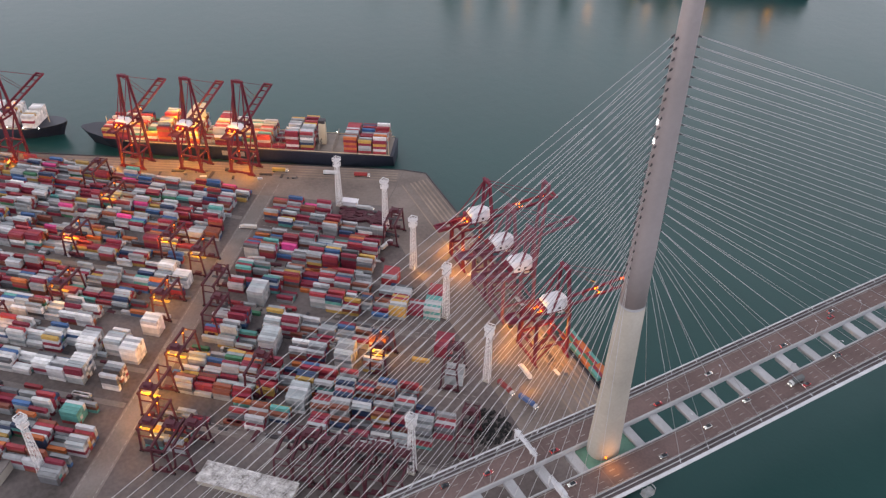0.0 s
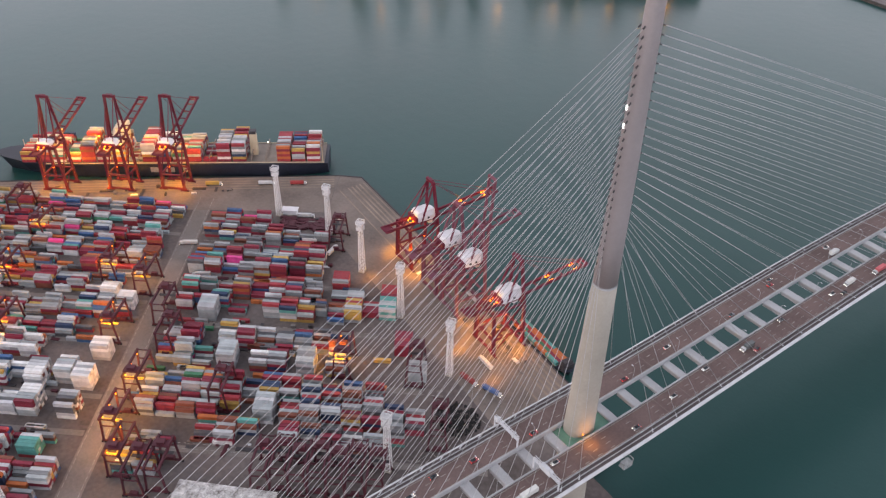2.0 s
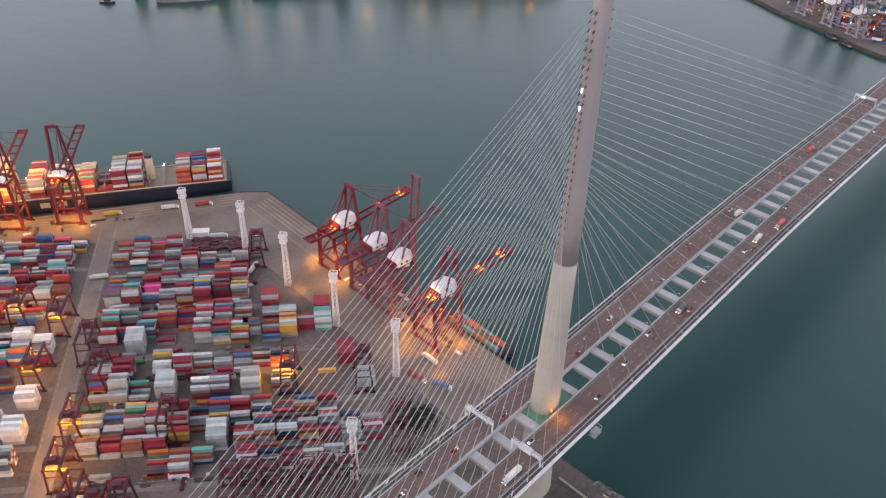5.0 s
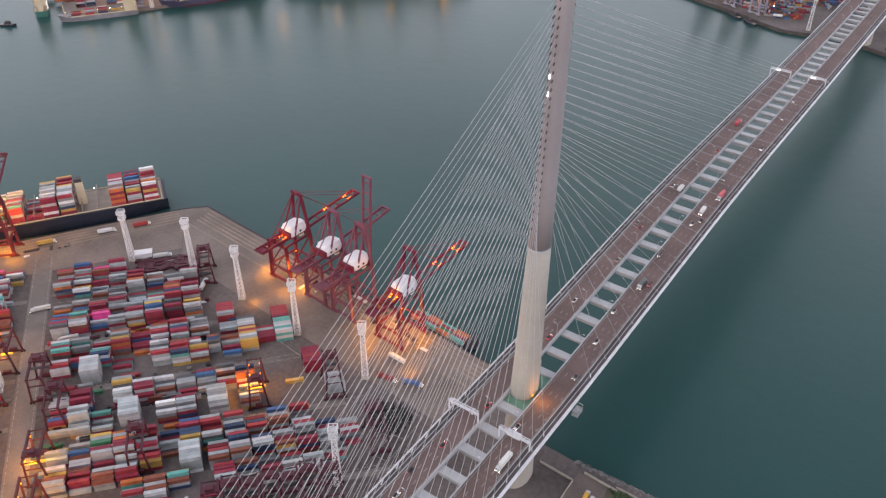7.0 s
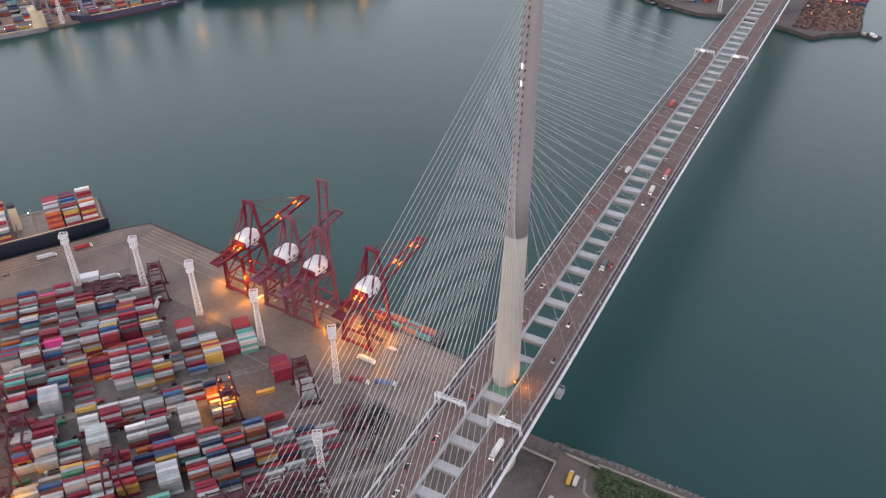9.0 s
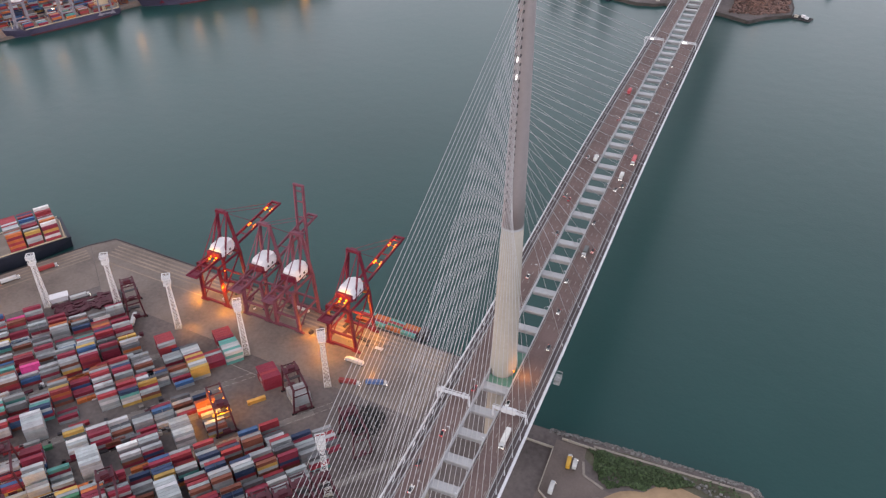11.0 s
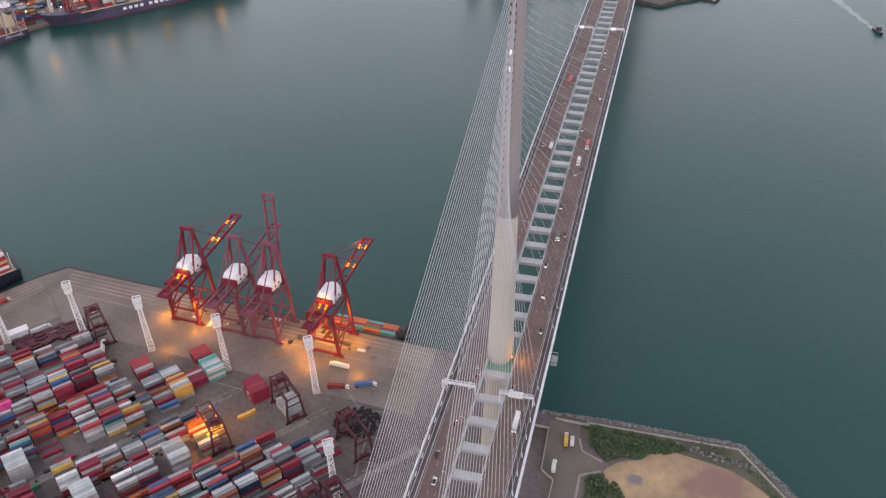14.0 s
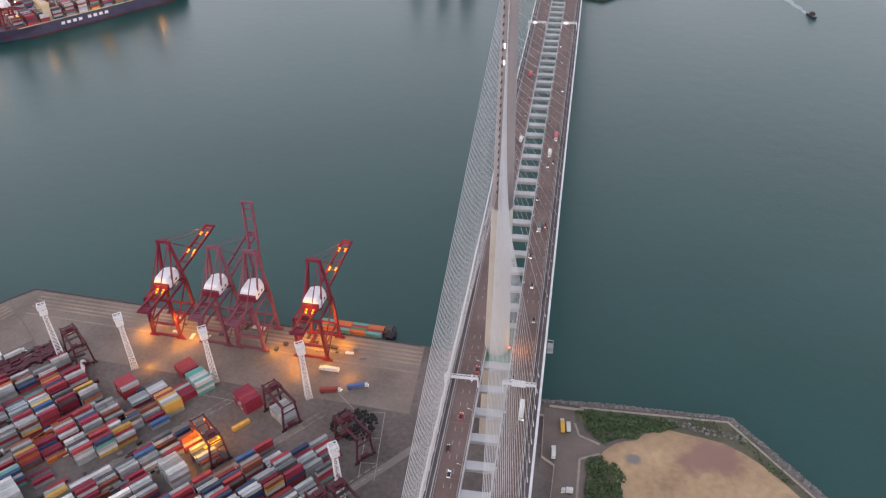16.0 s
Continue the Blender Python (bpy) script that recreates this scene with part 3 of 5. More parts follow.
for b in (56, 107, 156, 208, 268):
    for i in range(34):
        a = 14 + i * 6
        if a < 60 + 0.75 * b:
            marks.add(strip(a, a + 4, b - 2.2, b - 1.9, 0.05), [(0, 1, 2, 3)])
            marks.add(strip(a, a + 4, b + 2.0, b + 2.3, 0.05), [(0, 1, 2, 3)])
for p, q in (((-205, 2), (-150, -4)), ((-118, 22), (-96, 2)), ((-86, 2), (-80, -52)), ((-76, 3), (-70, -52)), ((-86, 2), (-76, 3)), ((-86, -20), (-74, -19)), ((-84, -40), (-72, -39))):
    d = (Vector(q) - Vector(p)).normalized() * 0.16
    marks.add([(p[0] + d.y, p[1] - d.x, GROUND + 0.09), (q[0] + d.y, q[1] - d.x, GROUND + 0.09), (q[0] - d.y, q[1] + d.x, GROUND + 0.09), (p[0] - d.y, p[1] + d.x, GROUND + 0.09)], [(0, 1, 2, 3)])
setting("road_marking", marks, WHITE_LINE, "faded white yard lane marks", "marking")
# quay aprons with rail strips
setting("pavement", Shape().add([(-383, 93, GROUND + 0.03), (-398, 79, GROUND + 0.03), (-340, 28, GROUND + 0.03), (-60, 4, GROUND + 0.03), (-62, 69.5, GROUND + 0.03)], [(0, 1, 2, 3, 4)]), APRON, "tan concrete quay apron with tyre marks", "quay apron")
setting("pavement", Shape().add([(-399, 79, GROUND + 0.035), (-571, -197, GROUND + 0.035), (-700, -400, GROUND + 0.035), (-668, -410, GROUND + 0.035), (-530, -205, GROUND + 0.035), (-352, 38, GROUND + 0.035)], [(0, 1, 2, 3, 4, 5)]), APRON, "tan concrete quay apron with tyre marks", "quay apron")
rails = Shape()
for off, w in ((-3.2, 1.1), (-7.5, 1.8), (-11.5, 1.6), (-15.5, 1.8), (-19.5, 1.6), (-28, 1.2)):
    p, q = Vector((-376, 94 + off, 0)), Vector((-62, 70 + off, 0))
    rails.add([(p.x, p.y - w / 2, GROUND + 0.07), (q.x, q.y - w / 2, GROUND + 0.07), (q.x, q.y + w / 2, GROUND + 0.07), (p.x, p.y + w / 2, GROUND + 0.07)], [(0, 1, 2, 3)])
for off, w in ((3, 1.1), (8, 1.6), (12, 1.6), (16.5, 1.6), (21, 1.2)):
    d, nrm = Vector((0.53, 0.848, 0)), Vector((0.848, -0.53, 0))
    p, q = Vector((-700, -400, GROUND + 0.07)) + nrm * (off + 2), Vector((-403, 76, GROUND + 0.07)) + nrm * off
    rails.add([p - nrm * w / 2, p + nrm * w / 2, q + nrm * w / 2, q - nrm * w / 2], [(0, 1, 2, 3)])
setting("crane_rail", rails, TAN_STRIP, "rust-stained crane rail strips in the quay", "rail")
edge = Shape()
for p, q in (((-385, 94.7), (-64, 69.7)), ((-399, 79.5), (-573, -198)), ((-385, 94.7), (-399, 79.5)), ((-573, -198), (-700, -401))):
    edge.beam((*p, GROUND + 0.2), (*q, GROUND + 0.2), 1.0, 0.6)
    n = int((Vector(p) - Vector(q)).length / 9)
    for i in range(n):
        u = (i + 0.5) / n
        x, y = p[0] + (q[0] - p[0]) * u, p[1] + (q[1] - p[1]) * u
        d = (Vector(p) - Vector(q)).normalized()
        out = Vector((-d.y, d.x)) if Vector((-d.y, d.x)).dot(Vector((x + 250, y + 60))) > 0 else Vector((d.y, -d.x))
        edge.tube((x + out.x * 0.3, y + out.y * 0.3, 1.0), (x + out.x * 0.3, y + out.y * 0.3, 4.4), 0.8, 0.8, 7, 1)
setting("quay_kerb", edge, [DARK, TYRE], "dark quay edge with rubber fenders", "quay")

# ---- containers ----
CL, CW, CH = 12.19, 2.44, 2.59


def container_shape(sh, at, m=0, length=CL):
    """A steel box with recessed side panels and end doors."""
    x, y, r = length / 2, CW / 2, 0.09
    v = [(sx * x, sy * y, z) for z in (0, CH) for sx, sy in ((-1, -1), (1, -1), (1, 1), (-1, 1))]
    fr = 0.16
    v += [(-x + fr, -y + r, fr), (x - fr, -y + r, fr), (x - fr, -y + r, CH - fr), (-x + fr, -y + r, CH - fr)]
    v += [(x - fr, y - r, fr), (-x + fr, y - r, fr), (-x + fr, y - r, CH - fr), (x - fr, y - r, CH - fr)]
    v += [(-x + fr, -y + fr, CH - 0.07), (x - fr, -y + fr, CH - 0.07), (x - fr, y - fr, CH - 0.07), (-x + fr, y - fr, CH - 0.07)]
    f = [(3, 2, 1, 0), (1, 2, 6, 5), (3, 0, 4, 7)]
    f += [(0, 1, 9, 8), (1, 5, 10, 9), (5, 4, 11, 10), (4, 0, 8, 11), (8, 9, 10, 11)]
    f += [(2, 3, 13, 12), (3, 7, 14, 13), (7, 6, 15, 14), (6, 2, 12, 15), (12, 13, 14, 15)]
    f += [(4, 5, 17, 16), (5, 6, 18, 17), (6, 7, 19, 18), (7, 4, 16, 19), (16, 17, 18, 19)]
    sh.add([at @ Vector(p) for p in v], f, m)


MIX = {
    "mixed": dict(zip(COLORS, (13, 25, 18, 25, 12, 10, 3, 4.5, 4.5, 3, 4.2, 1.0, 0.6, 8, 3))),
    "ship": dict(zip(COLORS, (18, 18, 8, 22, 20, 5, 5, 3, 2, 2, 9, 1, 0, 2, 6))),
    "cream": dict(zip(COLORS, (8, 2, 0, 2, 0, 0, 0, 0, 0, 0, 3, 0, 0, 0, 85))),
    "pale": dict(zip(COLORS, (14, 16, 6, 8, 3, 4, 1, 3, 2, 2, 2, 1, 0, 2, 42))),
    "dark": dict(zip(COLORS, (5, 10, 12, 26, 10, 14, 5, 6, 8, 3, 4, 1, 1, 9, 2))),
}
rnd = random.Random(11)
YARD_BOXES = []


def block(a0, a1, b0, rows, mean, mix, fill=0.9):
    """One block of stacks: bays along the row, each with a few slots across."""
    names, weights = list(MIX[mix]), list(MIX[mix].values())
    a = a0 + CL / 2
    while a + CL / 2 < a1:
        run = rnd.choices(names, weights)[0]
        top = rnd.uniform(max(1, mean - 1.6), min(5.5, mean + 2.1))
        if rnd.random() < 0.05:
            a += CL + 0.6
            continue
        k0, k1 = (0, rows) if rnd.random() < 0.75 else (rnd.randint(0, 1), rows - rnd.randint(0, 2))
        for k in range(k0, k1):
            if rnd.random() > fill:
                continue
            h = max(1, min(5, round(top + 0.35 + rnd.uniform(-1.6, 0.9))))
            tone = run if rnd.random() < 0.3 else rnd.choices(names, weights)[0]
            pair = rnd.random() < 0.12
            shift = rnd.uniform(-0.3, 0.3)
            for lev in range(h):
                c = tone if rnd.random() < 0.18 else rnd.choices(names, weights)[0]
                YARD_BOXES.append((a + shift + rnd.uniform(-0.1, 0.1), b0 + (k + 0.5) * 2.72, lev, COLORS.index(c), pair))
        a += CL + rnd.choice((0.7, 0.8, 1.0, 1.6))


SOLID = []


def solid(a0, bays, b0, rows, high, color):
    """A full tall block of one colour."""
    for i in range(bays):
        for k in range(rows):
            for lev in range(high):
                tone = color if rnd.random() < (0.72 if color not in ("white", "pale grey", "bright white") else 0.55) else rnd.choice(("white", "white", "pale grey", "bright white")) if color == "bright white" else rnd.choice(("white", "pale grey", "grey")) if color in ("white", "pale grey") else rnd.choice(("pale grey", "dark red", "grey", "white", "red"))
                SOLID.append((a0 + (i + 0.5) * (CL + 0.4), b0 + (k + 0.5) * 2.6, lev, COLORS.index(tone), False))


# yard beyond the road
for b0, a0, a1, mean, mix, fill in ((8, -262, -12, 2.4, "mixed", .88), (27, -255, -12, 2.9, "mixed", .92), (50, -245, -12, 3.0, "mixed", .92), (70, -238, -12, 2.9, "mixed", .92),
                                    (92, -225, -26, 2.9, "dark", .9), (113, -215, -28, 2.6, "mixed", .88), (142, -200, -14, 2.2, "mixed", .82), (163, -195, -30, 2.9, "dark", .88),
                                    (186, -180, -27, 3.5, "pale", .92), (214, -165, -43, 3.4, "pale", .92), (238, -160, -12, 3.3, "pale", .9), (272, -140, -10, 3.0, "mixed", .92), (292, -130, -8, 2.9, "mixed", .92), (314, -120, -8, 2.6, "mixed", .9)):
    block(a0, a1, b0, 6, mean, mix, fill)
solid(-41, 1, 132, 3, 5, "bright white")
solid(-27, 1, 136, 4, 4, "bright white")
solid(-26, 1, 190, 4, 5, "bright white")
solid(-42, 1, 214, 4, 5, "bright white")
solid(-28, 1, 216, 5, 5, "bright white")
solid(-40, 1, 276, 4, 4, "teal")
# yard beside the quay
for b0, a0, a1, mean, mix, fill in ((16, 14, 70, 1.2, "mixed", .75), (38, 14, 120, 1.5, "mixed", .85), (62, 14, 124, 2.4, "mixed", .9), (83, 14, 122, 3.2, "mixed", .92),
                                    (110, 16, 128, 3.0, "mixed", .85), (131, 16, 128, 3.4, "mixed", .92), (163, 18, 152, 3.0, "mixed", .9), (184, 18, 150, 3.3, "mixed", .92), (96, 124, 157, 1.9, "mixed", .55), (113, 128, 182, 2.3, "mixed", .75), (131, 116, 160, 2.4, "mixed", .6),
                                    (212, 19, 186, 3.0, "mixed", .9), (230, 19, 212, 3.5, "mixed", .94), (248, 62, 206, 2.8, "mixed", .85), (276, 20, 56, 2.4, "mixed", .7)):
    block(a0, a1, b0, 6, mean, mix, fill)
for i in range(150):
    a, b = rnd.choice((rnd.uniform(16, 120), rnd.uniform(-230, -16))), rnd.choice((46, 81, 103, 128, 156, 181, 205, 228, 264)) + rnd.uniform(-2.5, 2.5)
    for lev in range(rnd.choice((1, 1, 1, 2))):
        YARD_BOXES.append((a, b, lev, COLORS.index(rnd.choice(COLORS[:8] + COLORS[-2:])), rnd.random() < 0.4))
solid(42, 1, 83, 2, 4, "pink")
solid(129, 1, 96, 5, 4, "red")
solid(129.5, 1, 113, 3, 2, "grey")
solid(142, 1, 128, 6, 4, "yellow")
solid(142, 1, 113, 5, 3, "dark grey")
solid(154.6, 1, 124, 5, 2, "dark red")
solid(167, 1, 123, 6, 4, "teal")
solid(167, 1, 106, 5, 3, "red")
solid(36, 1, 137, 6, 5, "pale grey")
solid(61, 1, 184, 6, 5, "pale grey")
solid(116, 1, 185, 6, 5, "pale grey")
solid(181, 1, 160, 6, 4, "dark red")
solid(192, 1, 186, 5, 3, "pale grey")
solid(96, 1, 230, 6, 5, "pale grey")
for a, b, c in ((173, 182, "yellow"), (106, 203, "red"), (43, 162, "green"), (67, 151, "red"), (20, 205, "green"), (172, 208, "orange")):
    SOLID.append((a, b, 0, COLORS.index(c), False))

far_boxes = Shape()
SHARED = [None] * len(COLORS)
singles = 0
taken = [(a, b) for a, b, lev, c, pair in SOLID if lev == 0]
clear = [q for q in YARD_BOXES if not any(abs(q[0] - a) < CL + 0.3 and abs(q[1] - b) < 2.62 for a, b in taken)]
for a, b, lev, c, pair in SOLID + clear:
    p = yard(a, b)
    at = Matrix.Translation((p.x, p.y, GROUND + 0.04 + lev * (CH + 0.02))) @ Matrix.Rotation(radians(row_turn(a, b)), 4, "Z")
    if singles < 280 and (142 < a and 226 < b < 268 or 178 < a and b < 226 or 126 < a and 90 < b < 150):
        if SHARED[c] is None:
            sh = Shape()
            container_shape(sh, Matrix.Identity(4))
            SHARED[c] = sh.mesh("shipping_container", BOX_PAINT[c])
        ob = new("shipping_container", SHARED[c])
        ob.matrix_basis = at
        tagged(ob, COLORS[c] + " steel shipping container " + ("on the yard paving" if lev == 0 else "stacked on others in the yard"), "shipping container", "containers beside the quay")
        singles += 1
    elif pair:
        for dx in (-3.1, 3.1):
            container_shape(far_boxes, at @ Matrix.Translation((dx, 0, 0)), c, 6.0)
    else:
        container_shape(far_boxes, at, c)
tagged(part("container_stacks", far_boxes, BOX_PAINT), "stacked steel shipping containers in many colours across the yard", "shipping containers", "", "stuff")


# ---- quay cranes ----
def quay_crane(label, paint, at, gauge, half, height, apex, boom, pitch, lit, low=False):
    """A ship-to-shore crane; x along the quay, y out over the water, landside rail at y 0."""
    c = thing("quay_crane", label, "crane", "quay cranes", at)
    h, w = height, half
    for y in (0, gauge):
        for x in (-w, w):
            part("leg", Shape().beam((x, y, 2.0), (x * 0.82, y, h), 1.9, 2.1), paint, c)
            bogie = Shape().box(x - 3.6, x + 3.6, y - 0.7, y + 0.7, 0.7, 1.7)
            for i in range(6):
                bogie.tube((x - 3.2 + 1.28 * i, y - 0.5, 0.45), (x - 3.2 + 1.28 * i, y + 0.5, 0.45), 0.45, 0.45, 8, 1)
            part("bogie", bogie, [paint, DARK], c)
        part("sill_beam", Shape().beam((-w - 2, y, 2.4), (w + 2, y, 2.4), 1.4, 1.6), paint, c)
        part("cross_beam", Shape().beam((-w * 0.84, y, h - 1), (w * 0.84, y, h - 1), 1.5, 2.2), paint, c)
        part("portal_beam", Shape().beam((-w * 0.95, y, h * 0.36), (w * 0.95, y, h * 0.36), 1.2, 1.6), paint, c)
    for x in (-1, 1):
        part("side_beam", Shape().beam((x * w * 0.93, 0, h * 0.36), (x * w * 0.93, gauge, h * 0.36), 1.1, 1.5), paint, c)
        part("top_beam", Shape().beam((x * w * 0.82, 0, h - 0.6), (x * w * 0.82, gauge, h - 0.6), 1.1, 1.5), paint, c)
        part("brace", Shape().beam((x * w * 0.93, 0.4, h * 0.38), (x * w * 0.83, gauge - 0.4, h - 1.4), 0.9), paint, c)
        part("brace", Shape().beam((x * w * 0.98, gauge * 0.5, h * 0.36), (x * w, 0.4, 3.2), 0.7), paint, c)
        part("stair_ladder", Shape().beam((x * w * 1.06, -1.4, 2.5), (x * w * 0.9, -1.4, h), 0.8, 0.25), paint, c)
    gz, bx = h + 1.4, 3.6
    g = Shape()
    for x in (-bx, bx):
        g.beam((x, -17, gz), (x, gauge + 3, gz), 1.2, 2.2)
    for y in (-17, -11, -5, 1, 8, 15, gauge):
        g.beam((-bx, y, gz), (bx, y, gz), 0.7, 1.2)
    g.box(-bx - 1.5, bx + 1.5, -18.5, -12, gz - 0.6, gz + 0.2)
    part("main_girder", g, paint, c)
    tip = Vector((0, gauge + 3 + boom * math.cos(radians(pitch)), gz + boom * math.sin(radians(pitch))))
    root_ = Vector((0, gauge + 3, gz))
    b = Shape()
    for x in (-bx, bx):
        b.beam(root_ + Vector((x, 0, 0)), tip + Vector((x, 0, 0)), 1.1, 2.0)
    for u in (0.06, 0.24, 0.43, 0.62, 0.81, 0.93):
        p = root_.lerp(tip, u)
        b.beam(p + Vector((-bx, 0, 0)), p + Vector((bx, 0, 0)), 0.6, 0.9)
    b.beam(tip + Vector((-bx - 0.8, 0, 0)), tip + Vector((bx + 0.8, 0, 0)), 1.6, 1.6)
    part("boom", b, paint, c, "raised boom" if pitch > 50 else "boom reaching over the water")
    top = Vector((0, gauge - 1.5, apex))
    for x in (-1, 1):
        part("apex_leg", Shape().beam((x * w * 0.82, gauge, h), top + Vector((x * 4.4, 0, 0)), 1.9), paint, c)
        part("apex_leg", Shape().beam((x * w * 0.6, gauge * 0.45, h), top + Vector((x * 4.4, 0, -1)), 1.1), paint, c)
        part("backstay", Shape().beam(top + Vector((x * 3.6, 0, 0)), (x * bx, -3, gz + 1), 0.55), paint, c)
        for u in ((0.5, 0.93) if pitch < 50 else (0.3,)):
            part("forestay", Shape().beam(top + Vector((x * 3.0, 0, 0)), root_.lerp(tip, u) + Vector((x * bx, 0, 0.8)), 0.32), paint, c)
    part("apex_beam", Shape().beam(top + Vector((-5.4, 0, 0)), top + Vector((5.4, 0, 0)), 2.0, 2.2).box(-2.5, 2.5, gauge - 3, gauge, apex + 0.8, apex + 1.6), paint, c)
    y0, y1 = (gauge * 0.36, gauge * 0.36 + 17) if not low else (-3, 6)
    hk = 0.55 if low else 1.0
    house = part("machine_house", Shape().rings([[(-m, y, gz + 1.2), (m, y, gz + 1.2), (m, y, gz + zt * 0.55), (m - 1.9, y, gz + zt), (1.9 - m, y, gz + zt), (-m, y, gz + zt * 0.55)] for y, zt, m in ((y0, 7.2 * hk, 6.0), (y0 + 2, 8.6 * hk, 6.6), (y1 - 4, 8.6 * hk, 6.6), (y1, 7.0 * hk, 4.0 / hk ** 0.6))]), HOUSE_WHITE, c, "white machinery house")
    part("house_base", Shape().box(-6.2, 6.2, y0 - 2.0, y0 - 0.05, gz + 1.0, gz + 5.2 * hk).box(-6.9, 6.9, y0 - 2.0, y1 + 0.4, gz + 0.6, gz + 1.15), CRANE_RED, house, "red house base")
    for y in () if low else (y0 + 4, y0 + 9):
        part("vent", Shape().box(6.5, 6.72, y - 0.9, y + 0.9, gz + 2.6, gz + 4.4), DARK, house)
    part("cabin", Shape().box(1.2, 3.6, gauge - 5, gauge - 1.5, gz - 4.4, gz - 1.4), HOUSE_WHITE, c, "white operator cabin")
    part("trolley", Shape().box(-3.2, 3.2, gauge - 9, gauge - 3.5, gz - 1.4, gz + 1.3), DARK, c)
    if lit:
        spots = [(x * 2.4, y0 - d, gz + e) for x in (-1, 1) for d, e in ((2.4, 1.6), (4.4, 0.6))]
        spots += [tuple(root_.lerp(tip, u) + Vector((x * 2.6, 0, 0.6))) for u in (0.42, 0.46, 0.80, 0.84) for x in (-1, 1)] if lit > 1 else [tuple(root_.lerp(tip, 0.2) + Vector((0, 0, -1.4)))]
        spots += [(x * w * 0.9, y, h * 0.34) for x in (-1, 1) for y in (0.5, gauge - 0.5)]
        for p in spots:
            part("floodlight", Shape().tube((p[0], p[1], p[2]), (p[0], p[1], p[2] - 0.8), 0.75, 0.6, 8), ORANGE_GLOW, c, "glowing orange floodlight")
        up = 1.35 if low else 1.0
        for p, e in (((0, gauge * 0.3, gz - 4), 3000), ((0, y0 - 4.5, gz + 5), 4500), ((-w * 1.3, -5, 4.8), 4200), ((w * 1.1, -6, 4.8), 4200), ((0, gauge * 0.5, 8), 8500)):
            q = at @ Vector(p)
            lamp_light(q.x, q.y, q.z, e * up)
        if lit > 1:
            for u in (0.44, 0.82):
                q = at @ (root_.lerp(tip, u) + Vector((0, 0, 3.0)))
                lamp_light(q.x, q.y, q.z, 6000)
    return c


QTURN = -4.0


def quay_at(x):
    """Landside rail of the north quay."""
    return 46.5 + 0.07 * (-143 - x)


quay_crane("red quay crane with white machinery house, boom lowered, lit orange", CRANE_RED, pose(-252, quay_at(-252), GROUND, 0, 0, QTURN), 25, 11, 37, 70, 57, 5, 2)
quay_crane("faded red quay crane with a white machinery house, boom lowered unlit", CRANE_PINK, pose(-213, quay_at(-213), GROUND, 0, 0, QTURN), 25, 10, 37, 70, 52, 8, 0)
quay_crane("faded red quay crane with a white machinery house, boom raised upright", CRANE_PINK, pose(-185, quay_at(-185), GROUND, 0, 0, QTURN), 25, 10, 37, 70, 67, 86, 0)
quay_crane("red quay crane with white machinery house, boom lowered, lit orange", CRANE_RED, pose(-138, quay_at(-138), GROUND, 0, 0, QTURN), 25, 11, 37, 70, 57, 5, 2)
BERTH_TURN = 46.0
for x, y in ((-581, -243), (-517, -142), (-487, -95), (-461, -56)):
    quay_crane("red quay crane over the moored container ship, lit orange below", CRANE_BERTH, pose(x + 1, y - 1, GROUND, 0, 0, BERTH_TURN), 16, 10, 45, 86, 52, 14, 1, True)


